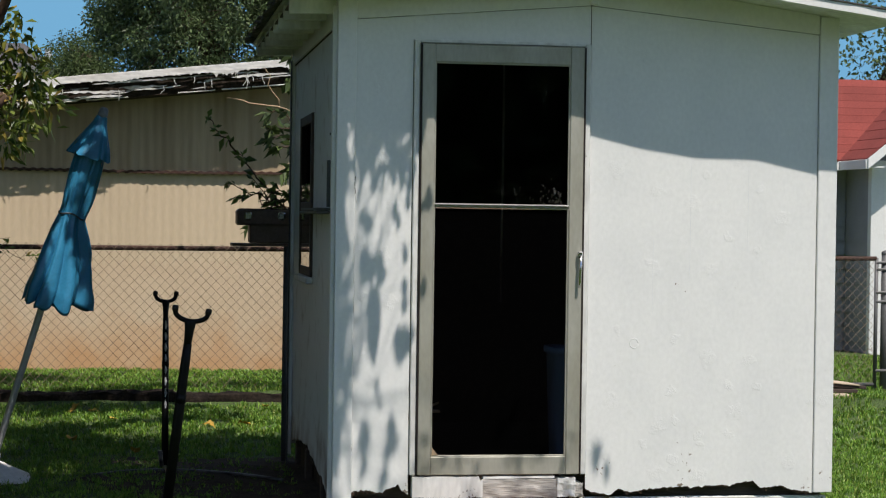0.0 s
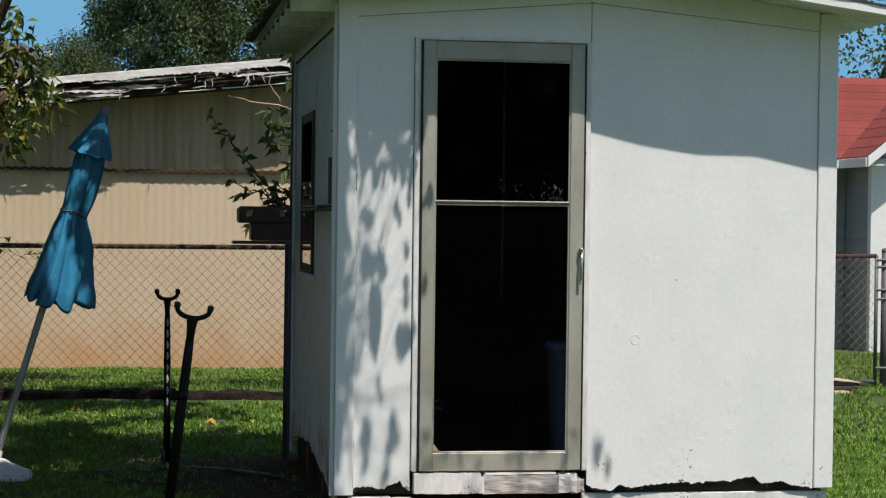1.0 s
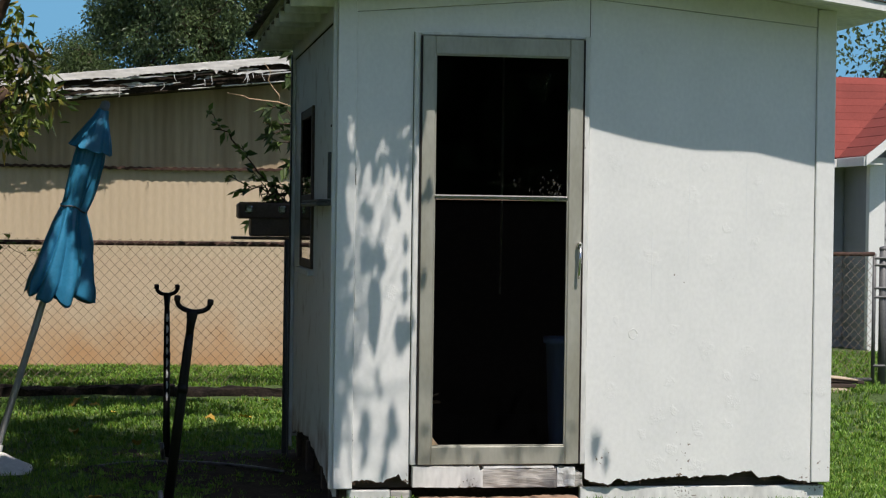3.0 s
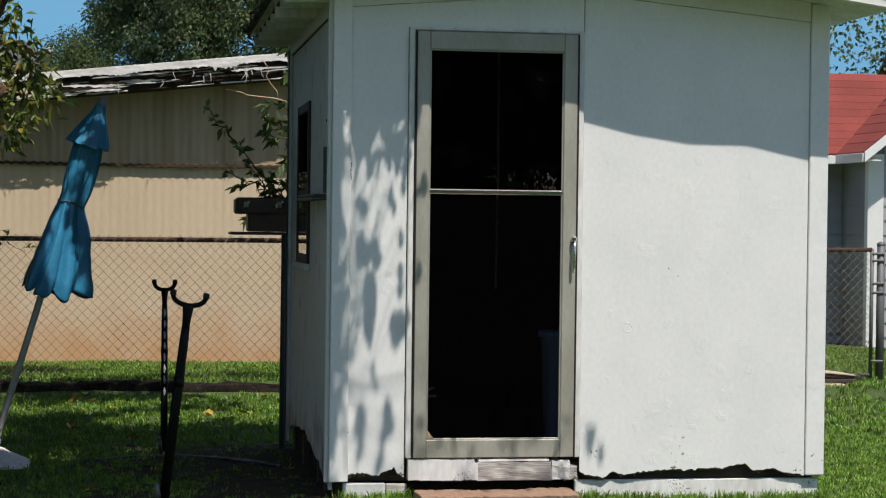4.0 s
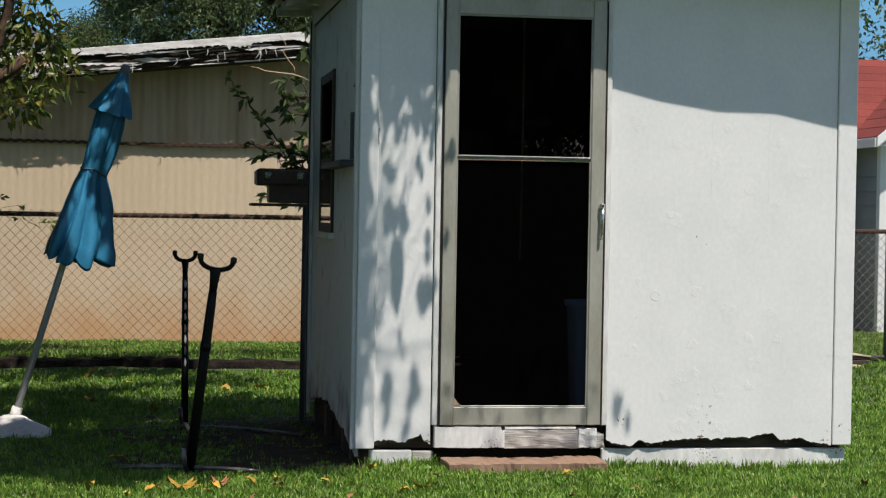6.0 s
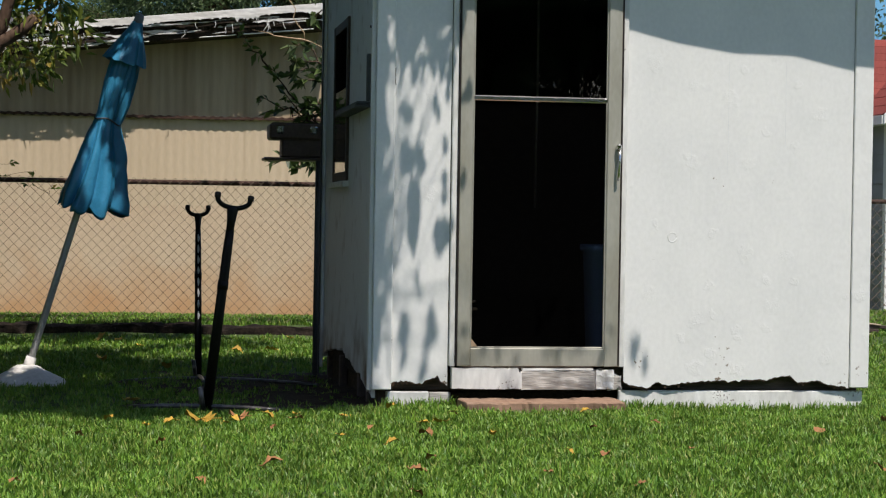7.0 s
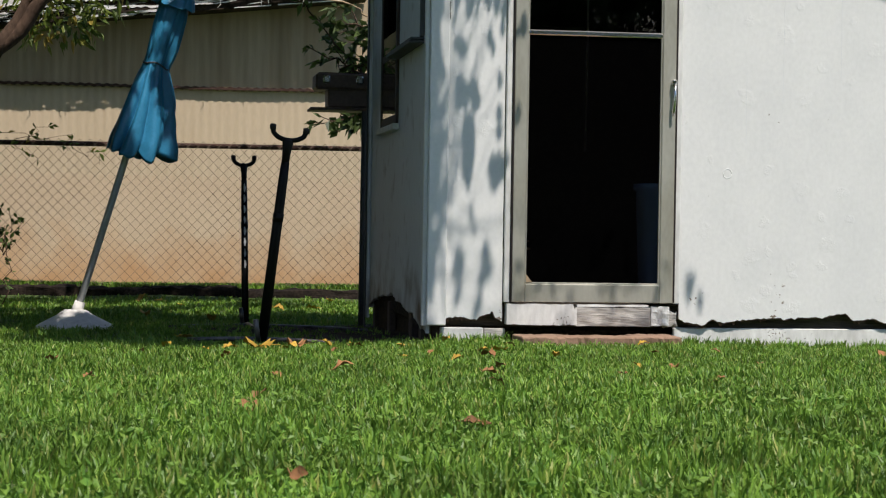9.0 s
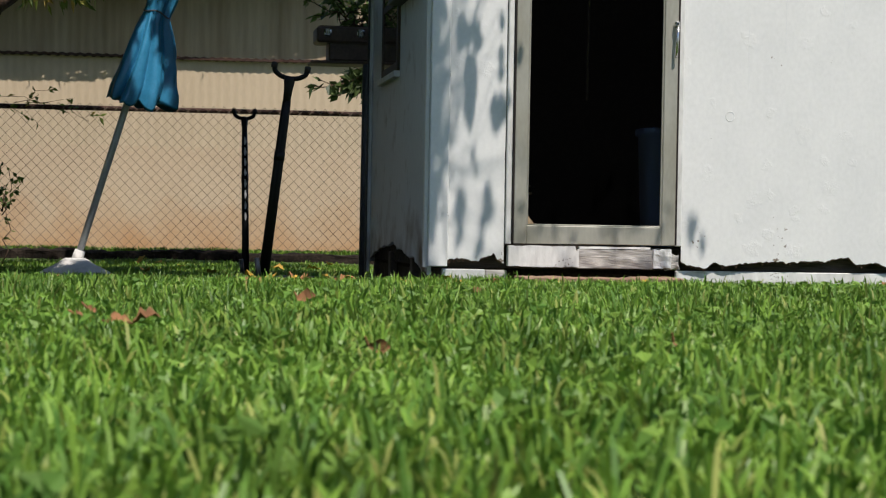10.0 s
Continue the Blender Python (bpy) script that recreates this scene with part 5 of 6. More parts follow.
def shred(x, length, z, h, y, tilt, seed, material):
    """A torn sliver of fascia board with ragged edges."""
    n = max(5, int(length / 0.014))
    turn = Matrix.Translation((x, 0, z)) @ Matrix.Rotation(tilt, 4, "Y")
    bm, rows = bmesh.new(), []
    for i in range(n + 1):
        u = length * i / n
        taper = min(1.0, 4 * i / n + 0.15, 4 * (n - i) / n + 0.15)
        up = h * taper * (0.5 + 0.35 * noise.noise((u * 14, seed, 1)))
        dn = -h * taper * (0.5 + 0.7 * noise.noise((u * 20, seed, 7)))
        sag = 0.014 * noise.noise((u * 3, seed, 5))
        yy = y + 0.007 * noise.noise((u * 10, seed, 3))
        rows.append([bm.verts.new(rot @ turn @ Vector((u, RW + yy + d, q + sag))) for d in (0.0, 0.006) for q in (min(dn, up - 0.002), up)])
    for p, q in zip(rows, rows[1:]):
        for k, m2 in ((0, 1), (1, 3), (3, 2), (2, 0)):
            bm.faces.new((p[k], q[k], q[m2], p[m2]))
    bmesh.ops.recalc_face_normals(bm, faces=bm.faces)
    part("fascia_board", bm, material, g_roof)


for i in range(150):
    x = rng.uniform(-2.2, 1.9) if i < 125 else rng.uniform(-7, 1.6)
    z = rng.choice((-0.062, -0.085, -0.11, -0.135, -0.165))
    shred(x, rng.uniform(0.1, 0.55), z + rng.normal(0, 0.008), rng.uniform(0.007, 0.023), -0.335 - 0.045 * rng.uniform(), rng.normal(0, 0.03), i * 3.7, FASCIA if rng.uniform() < 0.6 else ROT)
for i in range(26):
    p = rot @ Vector((rng.uniform(-2.0, 2.0), RW - 0.385, rng.uniform(-0.13, -0.05)))
    drop = rng.uniform(0.03, 0.10)
    part("loose_strip", tube([p, p + Vector((0.006, 0, -drop * 0.5)), p + Vector((rng.normal(0, 0.02), 0, -drop))], [0.004, 0.0035, 0.002], 5), FASCIA, g_roof)
part("soffit_board", box(-7.2, 2.22, RW - 0.31, RW, -0.20, -0.185, 0.002, m=rot), ROT, g_roof, "dark rotten soffit")
x = -7.0
while x < 1.8:
    w = rng.uniform(0.12, 0.45)
    line = [rot @ Vector((x + w * i / 8, RW - 0.335, -0.195 + 0.012 * noise.noise((x + i * 0.4, 2, 2)))) for i in range(9)]
    part("torn_edge", tube(line, [0.004 + 0.006 * abs(noise.noise((x, i * 0.7, 0))) for i in range(9)], 5), FASCIA if rng.uniform() < 0.6 else ROT, g_roof)
    x += w + rng.uniform(0.0, 0.1)

# ragged lower lip of the metal edge, which casts the torn edge of the shade
bm, rows = bmesh.new(), []
for i in range(1400):
    u = -5.0 + 7.2 * i / 1399
    bite = max(0.0, noise.noise((u * 3.1, 5, 1))) * (0.35 + abs(noise.noise((u * 21, 2, 9)))) + 0.38 * max(0.0, noise.noise((u * 27, 8, 4)))
    rows.append([bm.verts.new(rot @ Vector((u, RW - 0.389 + d, z))) for d in (0.0, 0.003) for z in (-0.026, -0.033 - 0.085 * bite)])
for p, q in zip(rows, rows[1:]):
    for k, m2 in ((0, 1), (1, 3), (3, 2), (2, 0)):
        bm.faces.new((p[k], q[k], q[m2], p[m2]))
bmesh.ops.recalc_face_normals(bm, faces=bm.faces)
part("torn_lip", bm, FASCIA, g_roof, "torn lower lip of the metal edge")

# ---- wire fence ----
FY, FT, GATE_Y = 6.2, 1.13, 7.2


def wires(x0, x1, z0, z1, y, p=0.078, r=0.0024):
    """Zigzag wires hooked into one another: three-sided, all in one mesh."""
    n, m = int((x1 - x0) / (p / 2)), int((z1 - z0) / (p / 2))
    i, j = np.meshgrid(np.arange(n), np.arange(m + 1), indexing="ij")
    px = x0 + (i + ((i + j) % 2)) * (p / 2)
    pz = z0 + j * (z1 - z0) / m
    py = y + 0.003 * np.where((i + j) % 2, 1, -1)
    c = np.stack([px, py, pz], -1)[:, :, None, :]
    tri = np.array([(-r, -r * 0.6, 0), (r, -r * 0.6, 0), (0, r, 0)])
    v = (c + tri).reshape(-1, 3)
    idx = np.arange(n * (m + 1) * 3).reshape(n, m + 1, 3)
    f = [np.stack([idx[:, :-1, a], idx[:, :-1, b], idx[:, 1:, b], idx[:, 1:, a]], -1).reshape(-1, 4) for a, b in ((0, 1), (1, 2), (2, 0))]
    return v, [np.concatenate(f)]


fence = thing("wire_fence", (0, FY, -0.1), "rusty chain-link fence with a pipe top rail", "fence")
part("top_rail", tube([(-7, FY, FT - 0.02), (-2, FY, FT), (0.4, FY, FT + 0.005), (4.3, FY, FT - 0.01)], 0.019, 8), RUST, fence, "rusty pipe rail", smooth=True)
for x in (-6.9, -4.5, 2.6, 4.3):
    post = part("post", tube([(x, FY + 0.03, -0.2), (x, FY + 0.03, FT + 0.03)], 0.026, 10), GALV_DARK, fence, smooth=True)
tagged(raw("chain_link", *wires(-7, 4.3, 0.0, FT + 0.035, FY - 0.024), GALV, fence), "thin rusty wire mesh", kind="stuff")
gate = thing("wire_gate", (4.9, GATE_Y, -0.08), "chain-link gate with a pipe frame", "gate")
part("top_rail", tube([(4.36, GATE_Y, 1.085), (5.46, GATE_Y, 1.095)], 0.019, 8), RUST, gate, "rusty pipe rail", smooth=True)
part("bottom_rail", tube([(4.36, GATE_Y, 0.0), (5.46, GATE_Y, 0.0)], 0.015, 8), GALV_DARK, gate, smooth=True)
for x in (4.36, 5.462):
    part("upright", tube([(x, GATE_Y, -0.03), (x, GATE_Y, 1.10)], 0.018, 8), GALV_DARK, gate, smooth=True)
tagged(raw("chain_link", *wires(4.38, 5.45, 0.0, 1.11, GATE_Y - 0.022), GALV, gate), kind="stuff")
gpost = thing("gate_post", (5.54, GATE_Y, -0.08), "thick grey steel gate post with a domed cap", "post")
part("pipe", tube([(5.545, GATE_Y, -0.2), (5.545, GATE_Y, 1.14)], 0.036, 12), GALV_DARK, gpost, smooth=True)
bm = bmesh.new()
bmesh.ops.create_uvsphere(bm, u_segments=12, v_segments=6, radius=0.04)
bmesh.ops.transform(bm, matrix=Matrix.Translation((5.545, GATE_Y, 1.14)) @ Matrix.Diagonal((1, 1, 0.7, 1)), verts=bm.verts)
part("cap", bm, GALV_DARK, gpost, smooth=True)
for z in (0.12, 0.72, 0.80, 1.0, 1.06):
    part("hinge_band", tube([(5.46, GATE_Y - 0.01, z), (5.56, GATE_Y - 0.038, z)], 0.012, 6), GALV_DARK, gpost)

# timbers lying along the fence and by the gate
edging = thing("garden_edging", (-1, 5.9, -0.03), "rotten dark timber edging under the fence", "edging")
rng = np.random.default_rng(8)
x = -4.0
while x < 2.2:
    w = rng.uniform(0.5, 1.1)
    bm = box(x, x + w, 5.80, 5.94, -0.12, 0.058 + rng.uniform(-0.02, 0.015), 0.01)
    bmesh.ops.subdivide_edges(bm, edges=bm.edges, cuts=8, use_grid_fill=True)
    for v in bm.verts:
        v.co += Vector((0, noise.noise(v.co * 9), noise.noise(v.co * 22 + Vector((3, 0, 0))))) * 0.03
    part("timber", bm, BLACK_ROT if rng.uniform() < 0.8 else ROT, edging)
    x += w - rng.uniform(0.02, 0.06)
for i, (z, a, b, y, m, h, warp) in enumerate(((-0.03, 4.2, 4.87, 6.32, PLY, 0.03, 0.0), (0.002, 4.1, 4.98, 6.48, BROWN_WOOD, 0.03, 0.006), (0.034, 4.1, 5.06, 6.50, BROWN_WOOD, 0.025, 0.02), (0.061, 4.1, 5.0, 6.49, PLY, 0.012, 0.03))):
    t = thing("loose_board", ((a + b) / 2, y, z), "weathered loose board stacked in the grass by the gate", "board", "boards by the gate")
    bm = box(a, b, y - 0.15, y + 0.15, z, z + h, 0.003)
    bmesh.ops.subdivide_edges(bm, edges=[e for e in bm.edges if e.calc_length() > 0.4], cuts=12)
    for v in bm.verts:
        f = (v.co.x - a) / (b - a)
        v.co.z += warp * (math.sin(f * 3.0) - 0.3 * f) + 0.004 * noise.noise(v.co * 12)
    part("board", bm, m, t)

# ---- neighbouring houses ----
def slab(corners, thick, material, name, parent, label=""):
    bm = bmesh.new()
    c = [Vector(p) for p in corners]
    nrm = (c[1] - c[0]).cross(c[2] - c[0]).normalized() * thick
    a, b = [bm.verts.new(p) for p in c], [bm.verts.new(p - nrm) for p in c]
    bm.faces.new(a), bm.faces.new(b[::-1])
    for k in range(len(c)):
        bm.faces.new((a[k], b[k], b[(k + 1) % len(c)], a[(k + 1) % len(c)]))
    bmesh.ops.recalc_face_normals(bm, faces=bm.faces)
    return part(name, bm, material, parent, label)


house = thing("house", (9.3, 14, -0.1), "white lap-sided house with a red shingle roof", "house")
HX0, HX1, HY0, HY1, EZ, RX = 7.25, 11.4, 11.9, 19.0, 2.12, 9.3
part("wall", box(HX0 + 0.012, HX1, HY0 + 0.012, HY1, -0.3, EZ - 0.03, 0.01), SIDING, house, "white lap-sided wall")
for i in range(14):
    z = -0.12 + i * 0.165
    for face in (0, 1):
        bm = bmesh.new()
        q = [(-0.022, z), (-0.006, z + 0.168), (0.014, z + 0.168), (0.014, z)]
        if face:
            e1, e2 = ([bm.verts.new((HX0 + d, y, zz)) for d, zz in q] for y in (HY0 + 0.07, HY1))
        else:
            e1, e2 = ([bm.verts.new((xx, HY0 + d, zz)) for d, zz in q] for xx in (HX0 + 0.16, HX1))
        bm.faces.new(e1), bm.faces.new(e2[::-1])
        for k in range(4):
            bm.faces.new((e1[k], e2[k], e2[(k + 1) % 4], e1[(k + 1) % 4]))
        bmesh.ops.recalc_face_normals(bm, faces=bm.faces)
        part("siding_board", bm, SIDING, house)
part("corner_board", box(HX0 - 0.03, HX0 + 0.158, HY0 - 0.03, HY0 + 0.068, -0.2, EZ - 0.01, 0.004), WHITE, house)
bm = bmesh.new()
bm.faces.new([bm.verts.new(p) for p in ((HX0, HY0 + 0.01, EZ - 0.05), (HX1, HY0 + 0.01, EZ - 0.05), (RX, HY0 + 0.01, EZ + 1.6))])
part("gable", bm, SIDING, house)
ex0, ex1, ey = 7.05, 11.55, 11.56
top = EZ + 0.8 * (RX - ex0)
h_roof = slab([(ex0, ey, EZ), (RX, ey, top), (RX, 13.45, top), (ex0, 13.45, EZ)][::-1], -0.05, RED_ROOF, "roof", house, "red shingle roof")
slab([(RX, ey, top), (ex1, ey, EZ), (ex1, 13.45, EZ), (RX, 13.45, top)][::-1], -0.05, RED_ROOF, "roof_slope", h_roof)
for i in range(15):
    f = i / 15
    x0, z0 = ex0 + (RX - ex0) * f, EZ + (top - EZ) * f
    bm = bmesh.new()
    vs = [bm.verts.new(p) for p in ((x0 - 0.01, ey - 0.01, z0 + 0.002), (x0 - 0.01, 13.45, z0 + 0.002), (x0 + 0.155, 13.45, z0 + 0.128), (x0 + 0.155, ey - 0.01, z0 + 0.128), (x0 - 0.01, ey - 0.01, z0 - 0.01), (x0 - 0.01, 13.45, z0 - 0.01))]
    bm.faces.new(vs[:4]), bm.faces.new((vs[4], vs[5], vs[1], vs[0]))
    part("shingle_course", bm, RED_ROOF, h_roof)
slab([(ex0, ey - 0.03, EZ - 0.115), (RX, ey - 0.03, top - 0.115), (RX, ey - 0.03, top - 0.004), (ex0, ey - 0.03, EZ - 0.004)], 0.028, WHITE, "rake_board", h_roof)
slab([(RX, ey - 0.03, top - 0.115), (ex1, ey - 0.03, EZ - 0.115), (ex1, ey - 0.03, EZ - 0.004), (RX, ey - 0.03, top - 0.004)], 0.028, WHITE, "rake_board", h_roof)
part("fascia", box(ex0 - 0.02, ex0 + 0.005, ey, 13.45, EZ - 0.115, EZ - 0.012, 0.003), WHITE, h_roof)
part("soffit", box(ex0 + 0.006, HX0, ey, 13.45, EZ - 0.10, EZ - 0.085, 0.0), WHITE, h_roof)
my, mz, md, mh = 12.4, 2.12, 1.12, 1.007
main = slab([(3.6, my, mz), (14, my, mz), (14, my + md, mz + mh), (3.6, my + md, mz + mh)], 0.05, RED_ROOF, "main_roof", h_roof, "long red roof slope")
slab([(14, my + 5.4, mz), (3.6, my + 5.4, mz), (3.6, my + md, mz + mh), (14, my + md, mz + mh)], 0.05, RED_ROOF, "back_slope", h_roof)
for i in range(11):
    f = i / 11
    y, z = my + md * f, mz + mh * f
    bm = bmesh.new()
    vs = [bm.verts.new(p) for p in ((3.6, y, z + 0.008), (14, y, z + 0.008), (14, y + 0.105, z + 0.098), (3.6, y + 0.105, z + 0.098), (3.6, y, z - 0.004), (14, y, z - 0.004))]
    bm.faces.new(vs[:4]), bm.faces.new((vs[4], vs[5], vs[1], vs[0]))
    part("shingle_course", bm, RED_ROOF, h_roof)
part("wall", box(4.0, HX0, my + 0.3, 17.5, -0.3, mz - 0.02, 0.01), SIDING, house)
for i in range(14):
    z, y = -0.12 + i * 0.165, my + 0.298
    bm = bmesh.new()
    e1, e2 = ([bm.verts.new((xx, y + d, zz)) for d, zz in ((-0.030, z), (-0.006, z + 0.163), (0.0, z + 0.163), (0.0, z))] for xx in (4.0, HX0 - 0.04))
    bm.faces.new(e1), bm.faces.new(e2[::-1])
    for k in range(4):
        bm.faces.new((e1[k], e2[k], e2[(k + 1) % 4], e1[(k + 1) % 4]))
    bmesh.ops.recalc_face_normals(bm, faces=bm.faces)
    part("siding_board", bm, SIDING, house)
part("fascia", box(3.6, ex0 - 0.03, my - 0.03, my - 0.004, mz - 0.115, mz - 0.02, 0.003), WHITE, h_roof)
slab([(7.86, 13.06, 2.79), (8.2, 13.06, 2.79), (8.2, 13.13, 2.86), (7.98, 13.13, 2.86)], 0.04, BLACK, "roof_vent", h_roof)

far_house = thing("far_house", (-4, 23, -0.1), "distant house with a grey shingle roof", "house")
part("wall", box(-8, -2.2, 22.3, 27, -0.3, 3.45, 0.01), SIDING, far_house)
slab([(-8.4, 22, 3.5), (-1.95, 22, 3.5), (-2.72, 23.2, 4.12), (-8.4, 23.2, 4.12)], 0.08, GREY_ROOF, "roof", far_house)
slab([(-1.95, 22, 3.5), (-1.95, 27.2, 3.5), (-2.72, 23.2, 4.12)], 0.08, GREY_ROOF, "hip", far_house)
slab([(-8.4, 27.2, 3.5), (-8.4, 23.2, 4.12), (-2.72, 23.2, 4.12), (-1.95, 27.2, 3.5)], 0.08, GREY_ROOF, "roof_slope", far_house)
part("chimney_pipe", tube([(-2.3, 22.6, 3.6), (-2.3, 22.6, 4.0)], 0.06, 10), STEEL, far_house)


# ---- closed umbrella in its base ----
umbrella = thing("garden_umbrella", (-1.67, 1.65, -0.03), "blue garden umbrella, folded and tied, leaning in its stand", "umbrella")
FOOT, TIP = Vector((-1.655, 1.65, 0.05)), Vector((-1.092, 1.65, 1.935))
AX = (TIP - FOOT).normalized()
SX = Vector((AX.z, 0, -AX.x))
SY = Vector((0, 1, 0))


def cloth(stations, folds, seed, scallop=1.0):
    """A gathered cloth round the pole: stations are (distance from the foot, half width left, half width right, fold depth)."""
    bm, rings, n = bmesh.new(), [], 180
    s = np.array(stations)
    ds = np.linspace(s[0, 0], s[-1, 0], 60)
    for j, d in enumerate(ds):
        l, r, f = (float(np.interp(d, s[:, 0], s[:, k])) for k in (1, 2, 3))
        low_part = max(0.0, 1 - j / 14)
        ring = []
        for k in range(n):
            a = 2 * math.pi * k / n
            ca, sa = math.cos(a), math.sin(a)
            w = r if ca > 0 else l
            depth = 0.5 * (l + r) * 0.8
            # rounded pleats between sharp creases, which wander as they rise
            phase = folds * a / (2 * math.pi) + 0.75 * noise.noise((ca * 1.3 + seed, sa * 1.3, d * 1.6)) + 0.35 * math.sin(d * 4 + seed)
            pleat = abs(math.sin(math.pi * phase)) ** 0.85
            deep = 0.6 + 0.8 * noise.noise((ca * 1.7, sa * 1.7 + seed, d * 0.8))
            wave = 1.14 - f * deep * 2.3 * (1 - pleat) + f * 0.5 * noise.noise((ca * 2.2, sa * 2.2, d * 3.0 + seed)) + 0.05 * noise.noise((ca * 5, sa * 5, d * 11 + seed))
            hem = scallop * (low_part * (0.045 * (1 - pleat) - 0.02 + 0.03 * noise.noise((ca * 3, sa * 3, seed))) + (0.045 * max(0.0, ca) ** 2 - 0.02 * max(0.0, -sa)) * max(0.0, 1 - j / 28))
            ring.append(bm.verts.new(FOOT + AX * (d + hem) + SX * ca * w * wave + SY * sa * depth * wave))
        rings.append(ring)
    inner = [bm.verts.new(FOOT + AX * (ds[0] + 0.03) + (v.co - FOOT - AX * (v.co - FOOT).dot(AX)) * 0.62) for v in rings[0]]
    for a, b in zip([inner] + rings, rings):
        for k in range(n):
            bm.faces.new((a[k], a[(k + 1) % n], b[(k + 1) % n], b[k]))
    bm.faces.new(inner[::-1]), bm.faces.new(rings[-1])
    return bm


pole = part("pole", tube([FOOT - AX * 0.05, FOOT + AX * 1.93], 0.019, 12), STEEL, umbrella, "grey metal pole", smooth=True)
canopy = part("canopy", cloth([(0.905, 0.10, 0.245, 0.34), (0.97, 0.105, 0.23, 0.32), (1.08, 0.095, 0.195, 0.30), (1.20, 0.085, 0.15, 0.3), (1.30, 0.072, 0.108, 0.28), (1.385, 0.058, 0.068, 0.24), (1.43, 0.056, 0.074, 0.24), (1.52, 0.064, 0.08, 0.22), (1.66, 0.07, 0.077, 0.18), (1.78, 0.065, 0.065, 0.1)], 8, 7), BLUE, umbrella, "folded blue cloth", smooth=True)
part("vent_flap", cloth([(1.715, 0.112, 0.112, 0.12), (1.75, 0.097, 0.098, 0.11), (1.82, 0.07, 0.07, 0.1), (1.90, 0.038, 0.038, 0.08), (1.945, 0.026, 0.026, 0.02)], 5, 4, 0.25), BLUE, canopy, "pointed blue top flap", smooth=True)
part("tie_strap", tube([FOOT + AX * (1.39 + 0.008 * math.sin(3 * a)) + SX * 0.070 * math.cos(a) + SX * 0.004 + SY * 0.060 * math.sin(a) for a in np.linspace(0, 6.3, 30)], 0.0045, 6), SLATE, canopy, smooth=True)
part("finial", tube([FOOT + AX * 1.94, FOOT + AX * 1.955, FOOT + AX * 1.985, FOOT + AX * 1.995], [0.026, 0.027, 0.024, 0.012], 12), CAP, umbrella, "grey plastic cap", smooth=True)

stand = thing("umbrella_base", (-1.665, 1.60, -0.05), "white stepped umbrella stand on the grass", "umbrella base")
bm, rings = bmesh.new(), []
for z, r, e in ((-0.075, 0.198, 5), (-0.030, 0.204, 5), (-0.018, 0.200, 5), (0.040, 0.092, 4), (0.056, 0.072, 3), (0.066, 0.052, 2)):
    rings.append([bm.verts.new((-1.662 + r * math.cos(a) / (abs(math.cos(a)) ** e + abs(math.sin(a)) ** e) ** (1 / e), 1.61 + r * math.sin(a) / (abs(math.cos(a)) ** e + abs(math.sin(a)) ** e) ** (1 / e), z + 0.003 * noise.noise((a * 2, r * 9, 1)))) for a in (2 * math.pi * (k + 0.5) / 32 for k in range(32))])
for a, b in zip(rings, rings[1:]):
    for k in range(32):
        bm.faces.new((a[k], a[(k + 1) % 32], b[(k + 1) % 32], b[k]))
bm.faces.new(rings[0][::-1]), bm.faces.new(rings[-1])
body = part("base", bm, CONCRETE, stand)
part("collar", tube([FOOT - AX * 0.01, FOOT + AX * 0.06], [0.033, 0.028], 12), CONCRETE, body, smooth=True)


# ---- two forked stands ----
def fork_stand(name, foot, top, width, label, rises, r, bars):
    foot, top = Vector(foot), Vector(top)
    ob = thing(name, foot, label, "stand", "forked stands")
    d = (top - foot).normalized()
    L = (top - foot).length
    s = Vector((d.z, 0, -d.x))
    post_ob = part("post", tube([foot, foot + d * L * 0.55, foot + d * L * 0.8, top - d * 0.10], [r, r * 0.96, r * 0.9, r * 0.8], 12), BLACK, ob, "glossy black tube", smooth=True)
    part("head", tube([top - d * 0.12, top - d * 0.05, top - d * 0.006, top + d * 0.004], [r * 0.8, r * 1.0, r * 1.3, r * 1.2], 14, flat=0.7), BLACK, post_ob, smooth=True)
    arc = [top + d * (0.034 - 0.034 * math.cos(a) + (0.028 if abs(a) > 1.2 else 0) * (abs(a) - 1.2)) * 1.3 + s * (width / 2) * math.sin(a) for a in np.linspace(-1.62, 1.62, 25)]
    fork = part("fork", tube(arc, 0.0115, 10), BLACK, post_ob, smooth=True)
    for e, q in ((arc[0], arc[1]), (arc[-1], arc[-2])):
        u = (e - q).normalized()
        part("rubber_tip", tube([e - u * 0.022, e, e + u * 0.004], [0.0145, 0.0145, 0.008], 10), RUBBER, fork, smooth=True)
    for k in range(rises):
        p = foot + d * L * (0.38 + 0.068 * k)
        part("worn_slot", tube([p - d * 0.026 + Vector((0, -r * 0.93, 0)), p + Vector((0.002, -r * 1.02, 0)), p + d * 0.026 + Vector((0, -r * 0.93, 0))], [0.003, 0.0075, 0.003], 8), STEEL, post_ob, "worn bright slot edge")
    knob = foot + d * L * 0.62
    part("collar", tube([knob - d * 0.02, knob + d * 0.02], r * 1.04, 12), BLACK, post_ob, smooth=True)
    for a, c, b in bars:
        p, m, q = Vector(a), Vector(c), Vector(b)
        line = [p.lerp(m, f).lerp(m.lerp(q, f), f) for f in np.linspace(0, 1, 12)]
        part("foot_bar", tube(line, 0.0105, 8), BLACK_WORN, ob, "chipped black foot tube", smooth=True)
    part("brace", tube([foot + Vector((-0.015, -0.03, 0.0)), foot + Vector((-0.03, -0.05, 0.11))], 0.012, 8), BLACK_WORN, ob, smooth=True)
    return ob


